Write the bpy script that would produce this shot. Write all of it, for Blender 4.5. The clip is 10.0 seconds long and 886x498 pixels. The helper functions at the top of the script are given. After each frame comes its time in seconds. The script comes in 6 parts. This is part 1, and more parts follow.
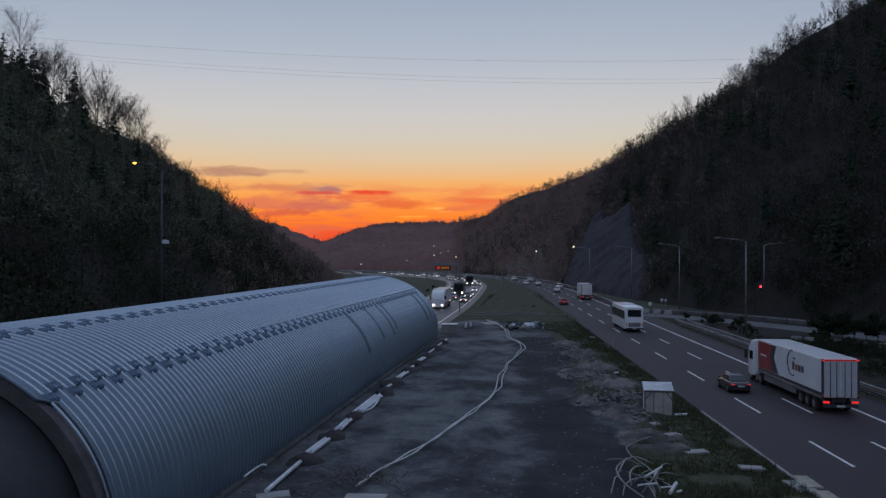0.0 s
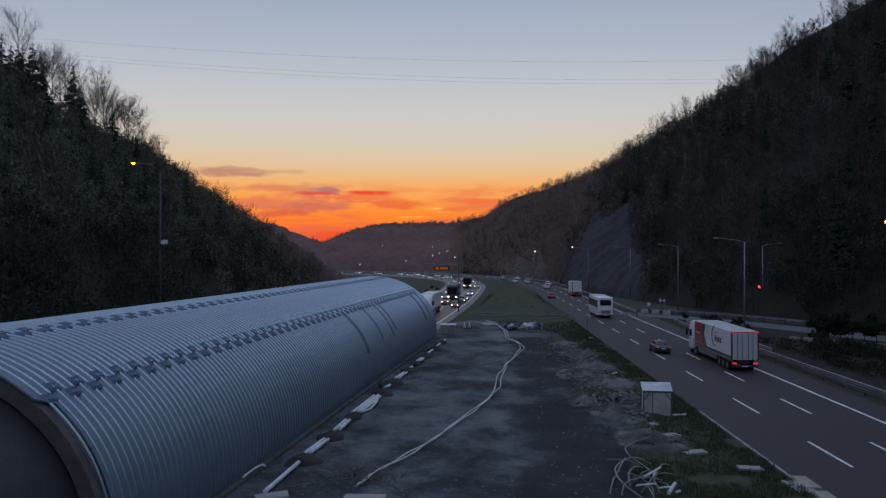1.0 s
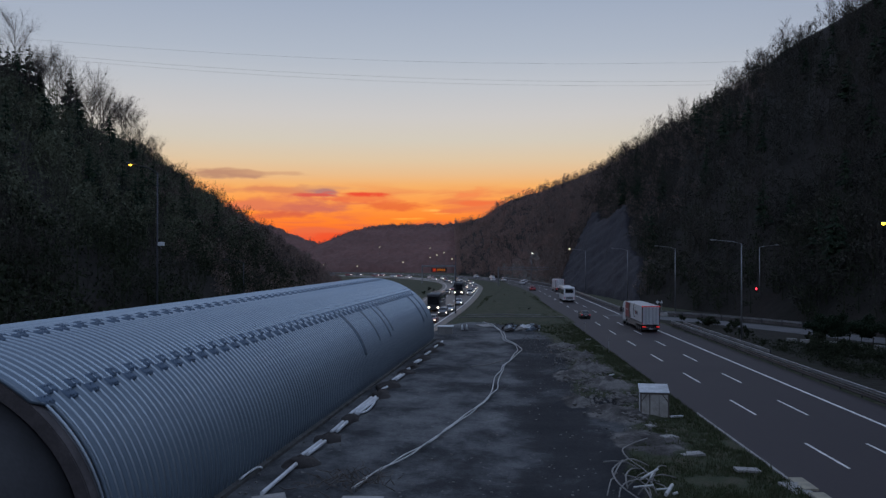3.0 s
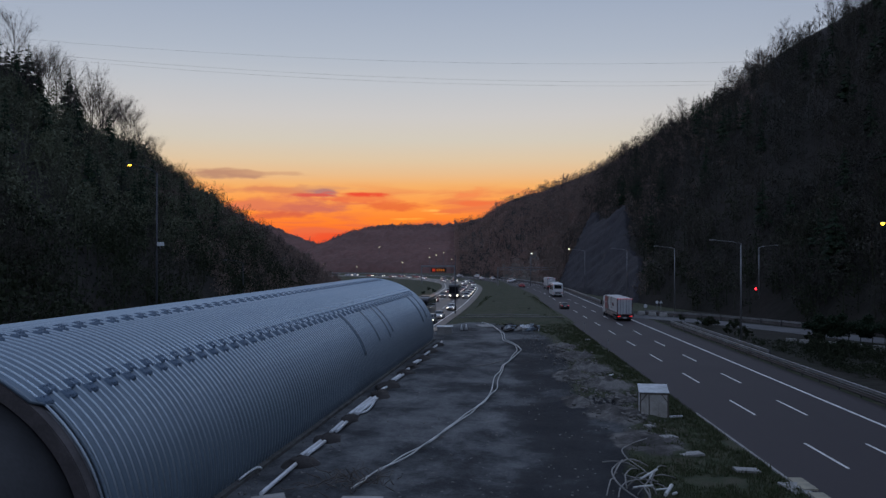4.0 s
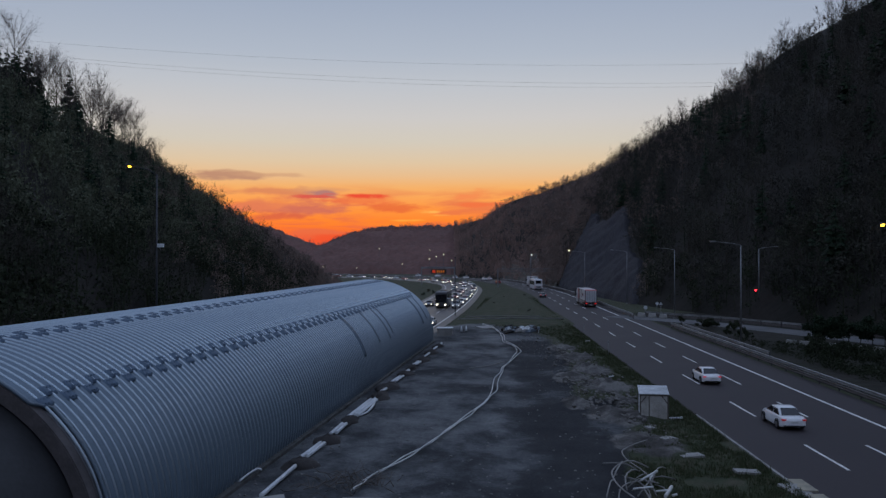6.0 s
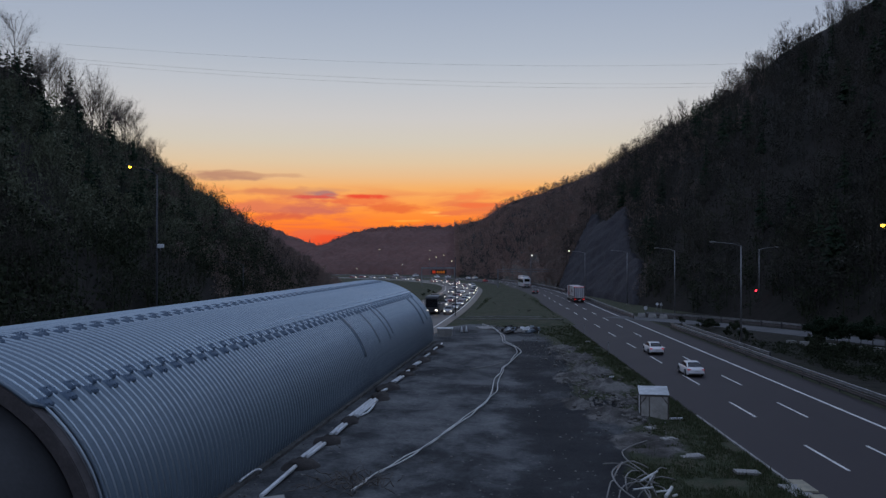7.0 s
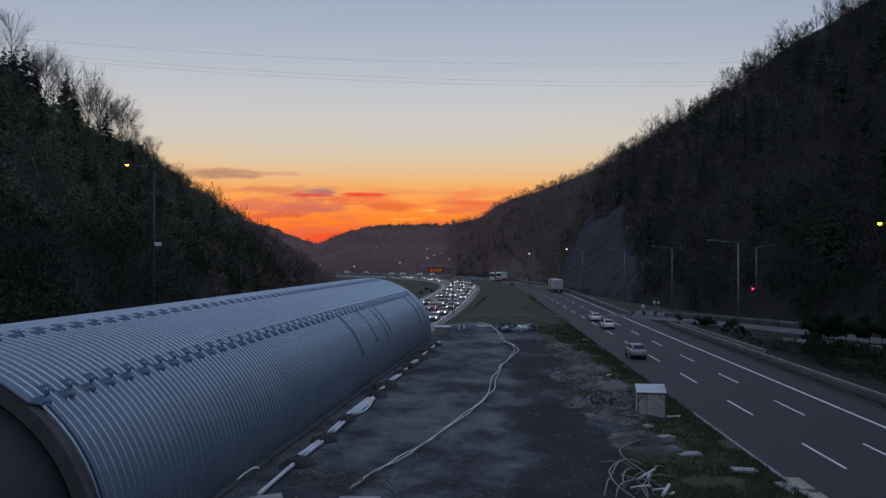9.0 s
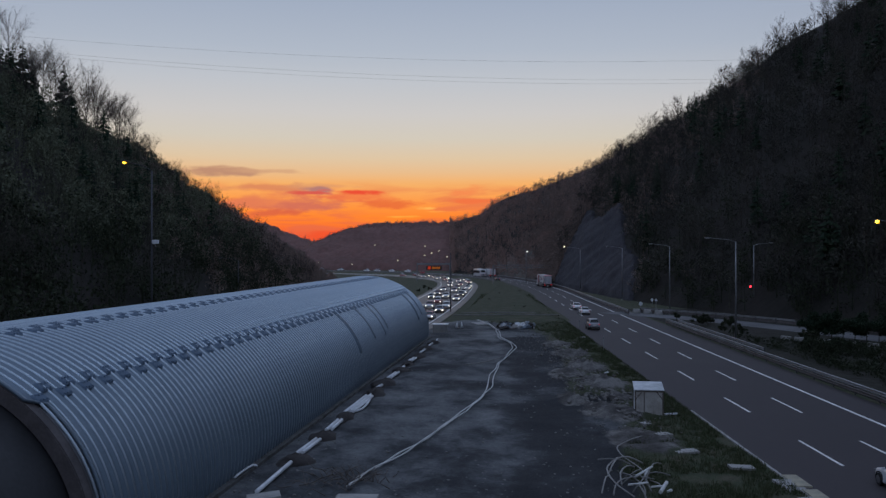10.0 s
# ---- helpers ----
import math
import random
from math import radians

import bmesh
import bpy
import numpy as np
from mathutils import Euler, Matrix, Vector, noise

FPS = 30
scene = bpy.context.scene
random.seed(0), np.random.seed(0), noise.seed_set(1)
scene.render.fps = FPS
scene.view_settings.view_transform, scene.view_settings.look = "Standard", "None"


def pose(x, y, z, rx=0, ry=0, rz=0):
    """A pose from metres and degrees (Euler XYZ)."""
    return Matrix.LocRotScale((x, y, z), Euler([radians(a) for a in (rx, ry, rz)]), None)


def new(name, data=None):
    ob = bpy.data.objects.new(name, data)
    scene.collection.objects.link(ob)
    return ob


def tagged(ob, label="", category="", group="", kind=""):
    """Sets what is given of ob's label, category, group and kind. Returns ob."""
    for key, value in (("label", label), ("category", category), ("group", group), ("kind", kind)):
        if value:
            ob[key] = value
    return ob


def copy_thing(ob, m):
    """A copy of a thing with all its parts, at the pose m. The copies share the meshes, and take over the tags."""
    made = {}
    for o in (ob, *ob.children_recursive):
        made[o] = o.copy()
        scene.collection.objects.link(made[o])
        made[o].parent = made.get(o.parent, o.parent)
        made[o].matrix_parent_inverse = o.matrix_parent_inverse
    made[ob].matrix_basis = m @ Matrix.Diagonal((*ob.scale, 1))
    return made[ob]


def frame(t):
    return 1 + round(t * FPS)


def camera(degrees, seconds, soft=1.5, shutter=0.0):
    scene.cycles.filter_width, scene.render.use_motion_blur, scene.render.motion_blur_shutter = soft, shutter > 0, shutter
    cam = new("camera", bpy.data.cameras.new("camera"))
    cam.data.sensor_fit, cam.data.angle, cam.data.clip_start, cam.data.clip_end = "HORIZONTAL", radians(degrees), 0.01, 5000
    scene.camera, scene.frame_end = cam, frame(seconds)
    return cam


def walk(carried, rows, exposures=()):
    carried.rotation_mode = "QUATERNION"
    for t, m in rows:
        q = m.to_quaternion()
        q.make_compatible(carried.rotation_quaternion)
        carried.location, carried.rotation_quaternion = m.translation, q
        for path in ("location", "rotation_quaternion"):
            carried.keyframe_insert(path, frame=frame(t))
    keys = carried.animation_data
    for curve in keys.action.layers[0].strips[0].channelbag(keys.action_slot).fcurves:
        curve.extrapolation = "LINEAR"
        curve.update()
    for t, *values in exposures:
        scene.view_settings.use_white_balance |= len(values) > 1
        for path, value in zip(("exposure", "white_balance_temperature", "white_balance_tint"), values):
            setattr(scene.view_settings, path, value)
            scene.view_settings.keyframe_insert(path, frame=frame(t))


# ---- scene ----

# ---- camera: it stands on a bank above the portal and swings a little ----
EYE_Z = 11.3
cam = camera(55.2, 10.0, soft=1.4)
SWING = [(0.0, 8.0, -4.0), (0.5, 6.6, -3.8), (1.0, 5.8, -3.3), (1.5, 4.8, -2.2), (2.0, 3.4, -1.3),
         (2.5, 2.0, -0.6), (3.2, 0.8, -0.2), (4.0, 0.1, 0.0), (4.5, 0.0, 0.1), (5.0, 0.0, 1.1), (5.5, -0.1, 1.9),
         (6.2, 0.1, 2.8), (7.0, 0.3, 3.4), (7.5, 0.2, 3.6), (8.0, -0.8, 3.5), (8.5, -2.2, 2.6), (9.0, -4.1, 0.2),
         (9.5, -6.2, -2.2), (10.0, -7.9, -3.9)]
STEP = math.degrees(1 / 1500)
walk(cam, [(t, pose(0, 0, EYE_Z, 90 + 0.344 + b * STEP, 0, a * STEP)) for t, a, b in SWING])

# ---- dusk sky: warm band where the sun has set, cool grey-blue above ----
world = bpy.data.worlds.new("dusk")
scene.world = world
world.use_nodes = True
wn, wl = world.node_tree.nodes, world.node_tree.links


def srgb(r, g, b):
    return tuple(((c / 255) / 12.92 if c / 255 < 0.04045 else ((c / 255 + 0.055) / 1.055) ** 2.4) for c in (r, g, b)) + (1,)


def ramp(nodes, stops, mode="LINEAR"):
    n = nodes.new("ShaderNodeValToRGB")
    n.color_ramp.interpolation = mode
    els = n.color_ramp.elements
    els[0].position, els[0].color = stops[0]
    els[1].position, els[1].color = stops[-1]
    for p, c in stops[1:-1]:
        e = els.new(p)
        e.color = c
    return n


def build_sky():
    bg = wn["Background"]
    tc = wn.new("ShaderNodeTexCoord")
    sep = wn.new("ShaderNodeSeparateXYZ")
    wl.new(tc.outputs["Generated"], sep.inputs[0])
    warm = ramp(wn, [(0.0, srgb(215, 72, 48)), (0.02, srgb(240, 94, 52)), (0.04, srgb(254, 132, 46)), (0.053, srgb(252, 147, 62)), (0.0665, srgb(248, 162, 84)),
                     (0.08, srgb(242, 175, 104)), (0.093, srgb(230, 186, 138)), (0.109, srgb(220, 195, 162)), (0.132, srgb(208, 199, 184)),
                     (0.16, srgb(201, 198, 196)), (0.196, srgb(188, 192, 199)), (0.23, srgb(173, 182, 196)), (0.288, srgb(157, 169, 189)), (0.5, srgb(158, 175, 205)), (1.0, srgb(154, 174, 212))])
    cool = ramp(wn, [(0.0, srgb(104, 108, 122)), (0.12, srgb(116, 122, 142)), (0.35, srgb(143, 158, 187)), (0.6, srgb(157, 175, 208)), (1.0, srgb(154, 174, 212))])
    wl.new(sep.outputs["Z"], warm.inputs[0])
    wl.new(sep.outputs["Z"], cool.inputs[0])
    # how far a direction lies from the place where the sun went down
    dot = wn.new("ShaderNodeVectorMath")
    dot.operation = "DOT_PRODUCT"
    dot.inputs[1].default_value = (-0.085, 0.996, 0.0)
    wl.new(tc.outputs["Generated"], dot.inputs[0])
    rng = wn.new("ShaderNodeMapRange")
    rng.interpolation_type = "SMOOTHSTEP"
    rng.inputs["From Min"].default_value, rng.inputs["From Max"].default_value = 0.55, 0.985
    wl.new(dot.outputs["Value"], rng.inputs["Value"])
    mix = wn.new("ShaderNodeMixRGB")
    wl.new(rng.outputs[0], mix.inputs[0])
    wl.new(cool.outputs[0], mix.inputs[1])
    wl.new(warm.outputs[0], mix.inputs[2])
    # torn streaks of cloud low over the valley: azimuth, height, half length, half height (radians), colour, cover
    nz = wn.new("ShaderNodeTexNoise")
    nz.inputs["Scale"].default_value, nz.inputs["Detail"].default_value, nz.inputs["Roughness"].default_value = 9.0, 6, 0.6
    flat = wn.new("ShaderNodeMapping")
    flat.inputs["Scale"].default_value, flat.inputs["Rotation"].default_value = (1, 1, 3.6), (0, 0.12, 0)
    wl.new(tc.outputs["Generated"], flat.inputs[0])
    wl.new(flat.outputs[0], nz.inputs["Vector"])
    tear = wn.new("ShaderNodeTexNoise")
    tear.inputs["Scale"].default_value, tear.inputs["Detail"].default_value = 26.0, 5
    wl.new(flat.outputs[0], tear.inputs["Vector"])
    # fine streaks all along the glow
    st = wn.new("ShaderNodeTexNoise")
    st.inputs["Scale"].default_value, st.inputs["Detail"].default_value, st.inputs["Distortion"].default_value = 1.0, 6, 0.8
    smp = wn.new("ShaderNodeMapping")
    smp.inputs["Scale"].default_value, smp.inputs["Rotation"].default_value = (9, 9, 75), (0, 0.03, 0)
    wl.new(tc.outputs["Generated"], smp.inputs[0])
    wl.new(smp.outputs[0], st.inputs["Vector"])
    sr = ramp(wn, [(0.47, (0, 0, 0, 1)), (0.62, (0.62, 0.62, 0.62, 1))])
    wl.new(st.outputs["Fac"], sr.inputs[0])
    band = ramp(wn, [(0.012, (0, 0, 0, 1)), (0.03, (1, 1, 1, 1)), (0.062, (1, 1, 1, 1)), (0.085, (0, 0, 0, 1))])
    wl.new(sep.outputs["Z"], band.inputs[0])
    sm = wn.new("ShaderNodeMath")
    sm.operation = "MULTIPLY"
    wl.new(sr.outputs[0], sm.inputs[0])
    wl.new(band.outputs[0], sm.inputs[1])
    sm2 = wn.new("ShaderNodeMath")
    sm2.operation = "MULTIPLY"
    wl.new(sm.outputs[0], sm2.inputs[0])
    wl.new(rng.outputs[0], sm2.inputs[1])
    streak = wn.new("ShaderNodeMixRGB")
    wl.new(sm2.outputs[0], streak.inputs[0])
    wl.new(mix.outputs[0], streak.inputs[1])
    streak.inputs[2].default_value = srgb(222, 104, 76)
    last = streak
    for az, el, hw, hh, col, cover in (
            (-0.185, 0.058, 0.080, 0.011, srgb(224, 124, 86), 0.85), (-0.150, 0.0545, 0.046, 0.0105, srgb(208, 110, 88), 0.9), (-0.183, 0.0425, 0.055, 0.0075, srgb(218, 100, 66), 0.9),
            (-0.060, 0.0555, 0.036, 0.0065, srgb(226, 98, 56), 0.75), (-0.100, 0.0640, 0.050, 0.005, srgb(236, 110, 66), 0.7), (0.024, 0.0705, 0.040, 0.0065, srgb(242, 134, 80), 0.8),
            (0.050, 0.0600, 0.040, 0.0045, srgb(240, 112, 64), 0.75), (-0.245, 0.0915, 0.042, 0.0055, srgb(186, 138, 112), 0.95), (-0.195, 0.0930, 0.045, 0.0028, srgb(206, 158, 122), 0.7),
            (-0.215, 0.0745, 0.050, 0.0050, srgb(216, 134, 92), 0.85), (-0.128, 0.0770, 0.045, 0.0030, srgb(214, 150, 108), 0.6), (-0.136, 0.0715, 0.016, 0.0050, srgb(176, 122, 116), 0.95),
            (-0.146, 0.0685, 0.024, 0.0018, srgb(216, 86, 74), 0.9), (-0.098, 0.0705, 0.030, 0.0030, srgb(232, 70, 50), 0.95), (-0.075, 0.0380, 0.070, 0.0060, srgb(255, 136, 44), 0.75),
            (-0.012, 0.0515, 0.020, 0.0026, srgb(255, 186, 92), 0.9), (0.008, 0.0475, 0.026, 0.0020, srgb(255, 178, 84), 0.85), (-0.045, 0.0415, 0.026, 0.0018, srgb(255, 168, 66), 0.85),
            (-0.115, 0.0200, 0.060, 0.0060, srgb(238, 80, 44), 0.7)):
        mp = wn.new("ShaderNodeMapping")
        mp.inputs["Scale"].default_value = (1 / hw, 0.0, 1 / hh)
        mp.inputs["Location"].default_value = (-math.sin(az) / hw, 0.0, -el / hh)
        wl.new(tc.outputs["Generated"], mp.inputs[0])
        ln = wn.new("ShaderNodeVectorMath")
        ln.operation = "LENGTH"
        wl.new(mp.outputs[0], ln.inputs[0])
        wob = wn.new("ShaderNodeMath")
        wob.operation = "MULTIPLY_ADD"
        wl.new(nz.outputs["Fac"], wob.inputs[0])
        wob.inputs[1].default_value = 2.9
        wl.new(ln.outputs["Value"], wob.inputs[2])
        wob2 = wn.new("ShaderNodeMath")
        wob2.operation = "MULTIPLY_ADD"
        wl.new(tear.outputs["Fac"], wob2.inputs[0])
        wob2.inputs[1].default_value = 2.7
        wl.new(wob.outputs[0], wob2.inputs[2])
        mr = wn.new("ShaderNodeMapRange")
        mr.interpolation_type = "SMOOTHSTEP"
        mr.inputs["From Min"].default_value, mr.inputs["From Max"].default_value = 4.0, 3.0
        mr.inputs["To Min"].default_value, mr.inputs["To Max"].default_value = 0.0, cover
        wl.new(wob2.outputs[0], mr.inputs["Value"])
        front = wn.new("ShaderNodeMath")
        front.operation = "MULTIPLY"
        wl.new(mr.outputs[0], front.inputs[0])
        wl.new(rng.outputs[0], front.inputs[1])
        m2 = wn.new("ShaderNodeMixRGB")
        wl.new(front.outputs[0], m2.inputs[0])
        wl.new(last.outputs[0], m2.inputs[1])
        m2.inputs[2].default_value = col
        last = m2
    wl.new(last.outputs[0], bg.inputs["Color"])
    bg.inputs["Strength"].default_value = 1.0


build_sky()
scene.view_settings.exposure = 0.06


# ---- materials ----
def material(name, color, rough=0.7, metal=0.0, spots=None, scale=2.0, grain=30.0, bump=0.3, depth=0.02, emit=None, power=0.0, spread=0.35,
             by_object=None, by_island=None, coat=0.0, gloss=0.06, spec=0.5, mixed=0.85):
    """A surface with stains at two sizes and fine relief. spots: the second colour; by_object, by_island: colours to pick from."""
    m = bpy.data.materials.new(name)
    m.use_nodes = True
    nt = m.node_tree
    n, l = nt.nodes, nt.links
    bs = n["Principled BSDF"]
    bs.inputs["Roughness"].default_value, bs.inputs["Metallic"].default_value = rough, metal
    bs.inputs["Specular IOR Level"].default_value = spec
    if coat:
        bs.inputs["Coat Weight"].default_value, bs.inputs["Coat Roughness"].default_value = coat, gloss
    if emit:
        bs.inputs["Emission Color"].default_value = (*emit, 1)
        bs.inputs["Emission Strength"].default_value = power
        bs.inputs["Base Color"].default_value = (*color, 1)
        return m
    tc = n.new("ShaderNodeTexCoord")
    big, small = n.new("ShaderNodeTexNoise"), n.new("ShaderNodeTexNoise")
    big.inputs["Scale"].default_value, big.inputs["Detail"].default_value, big.inputs["Roughness"].default_value = 1 / scale, 6, 0.62
    small.inputs["Scale"].default_value, small.inputs["Detail"].default_value = grain, 4
    for x in (big, small):
        l.new(tc.outputs["Object"], x.inputs["Vector"])
    second = spots or tuple(c * (1 - spread) for c in color)
    cr = ramp(n, [(0.38, (*color, 1)), (0.64, (*second, 1))])
    l.new(big.outputs["Fac"], cr.inputs[0])
    base = cr.outputs[0]
    if by_object or by_island:
        stops = by_object or by_island
        rp = ramp(n, [(i / len(stops), (*c, 1)) for i, c in enumerate(stops)], "CONSTANT" if by_object else "LINEAR")
        if by_object:
            src = n.new("ShaderNodeObjectInfo").outputs["Random"]
        else:
            src = n.new("ShaderNodeNewGeometry").outputs["Random Per Island"]
        l.new(src, rp.inputs[0])
        mx0 = n.new("ShaderNodeMixRGB")
        mx0.inputs[0].default_value = mixed
        l.new(base, mx0.inputs[1])
        l.new(rp.outputs[0], mx0.inputs[2])
        base = mx0.outputs[0]
    mx = n.new("ShaderNodeMixRGB")
    mx.blend_type = "MULTIPLY"
    mx.inputs[0].default_value = spread
    l.new(base, mx.inputs[1])
    gr = ramp(n, [(0.3, (0.45, 0.45, 0.45, 1)), (0.7, (1.25, 1.25, 1.25, 1))])
    l.new(small.outputs["Fac"], gr.inputs[0])
    l.new(gr.outputs[0], mx.inputs[2])
    l.new(mx.outputs[0], bs.inputs["Base Color"])
    rr = n.new("ShaderNodeMapRange")
    rr.inputs["To Min"].default_value, rr.inputs["To Max"].default_value = max(0.05, rough - 0.12), min(1, rough + 0.12)
    l.new(big.outputs["Fac"], rr.inputs["Value"])
    l.new(rr.outputs[0], bs.inputs["Roughness"])
    if bump:
        bp = n.new("ShaderNodeBump")
        bp.inputs["Strength"].default_value, bp.inputs["Distance"].default_value = bump, depth
        l.new(small.outputs["Fac"], bp.inputs["Height"])
        l.new(bp.outputs[0], bs.inputs["Normal"])
    return m


PALEROAD = material("worn_pale_asphalt", (0.105, 0.105, 0.11), 0.8, spots=(0.075, 0.075, 0.078), scale=6, grain=30, bump=0.2, depth=0.01)
ASPHALT = material("asphalt", (0.0312, 0.0236, 0.0262), 0.72, spots=(0.041, 0.0322, 0.0352), scale=9, grain=45, bump=0.25, depth=0.01, spec=0.35)
WORNROAD = material("polished_asphalt", (0.05, 0.041, 0.042), 0.5, spots=(0.062, 0.05, 0.051), scale=9, grain=45, bump=0.1, depth=0.01)
MARKING = material("road_paint", (0.80, 0.79, 0.76), 0.6, scale=1.5, grain=9, spread=0.3)
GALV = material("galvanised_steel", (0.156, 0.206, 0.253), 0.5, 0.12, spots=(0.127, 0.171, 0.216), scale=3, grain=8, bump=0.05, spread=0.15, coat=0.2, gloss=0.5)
# paler than the plates: the glint along the crests is put into colour
GALV_RIB = material("crest_glint_steel", (0.40, 0.475, 0.535), 0.3, 0.85, spots=(0.29, 0.345, 0.40), scale=2.5, grain=7, bump=0, spread=0.2, coat=0.3, gloss=0.4)
GALV_WET = material("wet_steel", (0.135, 0.178, 0.222), 0.6, 0.1, spots=(0.108, 0.146, 0.188), scale=1.2, grain=8, bump=0, spec=0.3)
GALV_LAP = material("bolted_lap_steel", (0.125, 0.172, 0.232), 0.7, 0.1, spots=(0.085, 0.122, 0.172), scale=0.6, grain=15, spec=0.15)
STEEL = material("dull_steel", (0.30, 0.30, 0.31), 0.5, 0.7, scale=2, grain=20, bump=0.05)
DARKSTEEL = material("dark_steel", (0.07, 0.07, 0.08), 0.5, 0.4, scale=1, grain=20, bump=0.05)
RAIL = material("zinc_rail", (0.27, 0.265, 0.265), 0.6, 0.2, spots=(0.17, 0.165, 0.16), scale=2, grain=12, bump=0.05)
COLLAR = material("dark_collar_concrete", (0.11, 0.095, 0.095), 0.9, spots=(0.06, 0.052, 0.052), scale=1.5, grain=9, bump=0.4)
DARKSHELL = material("dark_concrete", (0.035, 0.035, 0.038), 0.8, spots=(0.022, 0.022, 0.024), scale=3, grain=6, bump=0.3, depth=0.03)
CONCRETE = material("concrete", (0.34, 0.33, 0.31), 0.85, spots=(0.24, 0.23, 0.22), scale=1.2, grain=22, bump=0.3)
SHOTCRETE = material("sprayed_concrete", (0.054, 0.052, 0.058), 0.95, spots=(0.040, 0.038, 0.043), scale=7, grain=2.5, bump=0.9, depth=0.25, spec=0.12)
SCREE = material("stony_slope", (0.15, 0.135, 0.12), 0.95, spots=(0.09, 0.082, 0.072), scale=6, grain=1.6, bump=0.8, depth=0.2, spec=0.12)
MUD = material("mud", (0.065, 0.058, 0.055), 0.85, scale=2, grain=10, bump=0.6, depth=0.05, spec=0.12)
FOOTSOIL = material("dusty_footing", (0.13, 0.128, 0.125), 0.9, spots=(0.075, 0.073, 0.07), scale=1.2, grain=6, bump=0.6, depth=0.05, spec=0.15)
RAIL_OLD = material("weathered_rail", (0.13, 0.112, 0.108), 0.7, 0.1, spots=(0.09, 0.074, 0.07), scale=2, grain=12, bump=0.05)
WHITEBOARD = material("pale_plastic", (0.72, 0.74, 0.76), 0.5, scale=0.7, grain=9, spread=0.2, bump=0.05)
PLYWOOD = material("weathered_plywood", (0.42, 0.40, 0.37), 0.8, spots=(0.30, 0.28, 0.25), scale=0.8, grain=12, bump=0.2)
TIMBER = material("dark_timber", (0.12, 0.10, 0.085), 0.8, scale=0.5, grain=25)
TINROOF = material("zinc_sheet", (0.52, 0.54, 0.56), 0.4, 0.6, scale=0.8, grain=14, bump=0.05)
HOSE = material("pale_hose", (0.66, 0.66, 0.64), 0.6, scale=2, grain=20)
HOSE_DULL = material("dusty_hose", (0.30, 0.285, 0.27), 0.65, spots=(0.19, 0.18, 0.168), scale=1, grain=20)
HOSE_GREY = material("grey_hose", (0.20, 0.19, 0.18), 0.6, scale=1, grain=20)
RUBBER = material("tyre_rubber", (0.02, 0.02, 0.021), 0.85, scale=0.5, grain=40)
RIM = material("wheel_alloy", (0.4, 0.4, 0.41), 0.35, 0.9, scale=0.4, grain=30, bump=0)
GLASS = material("tinted_glass", (0.012, 0.014, 0.017), 0.08, 0, scale=1, grain=3, bump=0)
PLASTIC = material("black_plastic", (0.025, 0.025, 0.027), 0.6, scale=0.5, grain=30)
PLATE = material("plate_white", (0.7, 0.7, 0.68), 0.5, scale=0.3, grain=30, bump=0)
BARK = material("bark", (0.085, 0.075, 0.068), 0.9, spots=(0.05, 0.045, 0.04), scale=1, grain=12, bump=0.4, spec=0.12)
TWIGS = material("bare_twigs", (0.15, 0.125, 0.11), 0.9, scale=2, grain=8, bump=0, by_island=[(0.13, 0.11, 0.10), (0.09, 0.078, 0.07), (0.155, 0.13, 0.115)], spec=0.12)
HILLTWIGS = material("hillside_twigs", (0.075, 0.066, 0.058), 0.95, scale=14, grain=2, bump=0, by_island=[(0.06, 0.054, 0.048), (0.085, 0.074, 0.064), (0.05, 0.046, 0.04)], mixed=0.5, spec=0.1)
# mid-distance trees: some haze is put into this brown
HAZEWOOD = material("half_hazed_wood", (0.24, 0.175, 0.15), 0.95, spots=(0.15, 0.125, 0.105), scale=16, grain=1, bump=0,
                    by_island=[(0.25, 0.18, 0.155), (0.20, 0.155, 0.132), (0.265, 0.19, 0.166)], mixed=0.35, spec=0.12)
NEEDLES = material("conifer_needles", (0.022, 0.036, 0.022), 0.85, scale=2, grain=8, bump=0, by_island=[(0.016, 0.03, 0.02), (0.03, 0.045, 0.022), (0.02, 0.034, 0.02)], spec=0.12)
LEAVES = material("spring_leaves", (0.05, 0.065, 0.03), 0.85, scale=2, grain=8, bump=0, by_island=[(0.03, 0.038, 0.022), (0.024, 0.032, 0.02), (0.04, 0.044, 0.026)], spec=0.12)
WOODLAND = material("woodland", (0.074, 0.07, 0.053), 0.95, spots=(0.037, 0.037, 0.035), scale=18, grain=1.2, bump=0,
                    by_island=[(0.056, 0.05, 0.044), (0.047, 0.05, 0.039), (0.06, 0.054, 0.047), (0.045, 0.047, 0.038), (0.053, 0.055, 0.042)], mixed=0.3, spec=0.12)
# green lightened for the skylight on the upper western slope
GREENWOOD = material("skylit_green_wood", (0.14, 0.15, 0.095), 0.95, spots=(0.085, 0.094, 0.07), scale=22, grain=1.2, bump=0,
                     by_island=[(0.11, 0.112, 0.08), (0.095, 0.115, 0.07), (0.125, 0.122, 0.09), (0.09, 0.105, 0.07)], mixed=0.3, spec=0.12)
# farthest woods and their floor: haze painted in as paler, redder colours
FARWOOD = material("hazed_reddish_wood", (0.32, 0.18, 0.155), 0.95, scale=15, grain=1, bump=0.6, depth=0.4,
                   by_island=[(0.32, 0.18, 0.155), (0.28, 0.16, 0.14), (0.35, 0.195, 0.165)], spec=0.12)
FARSOIL = material("hazed_reddish_litter", (0.165, 0.088, 0.077), 0.95, spots=(0.135, 0.075, 0.066), scale=40, grain=0.25, bump=0.8, depth=0.5, spec=0.12)
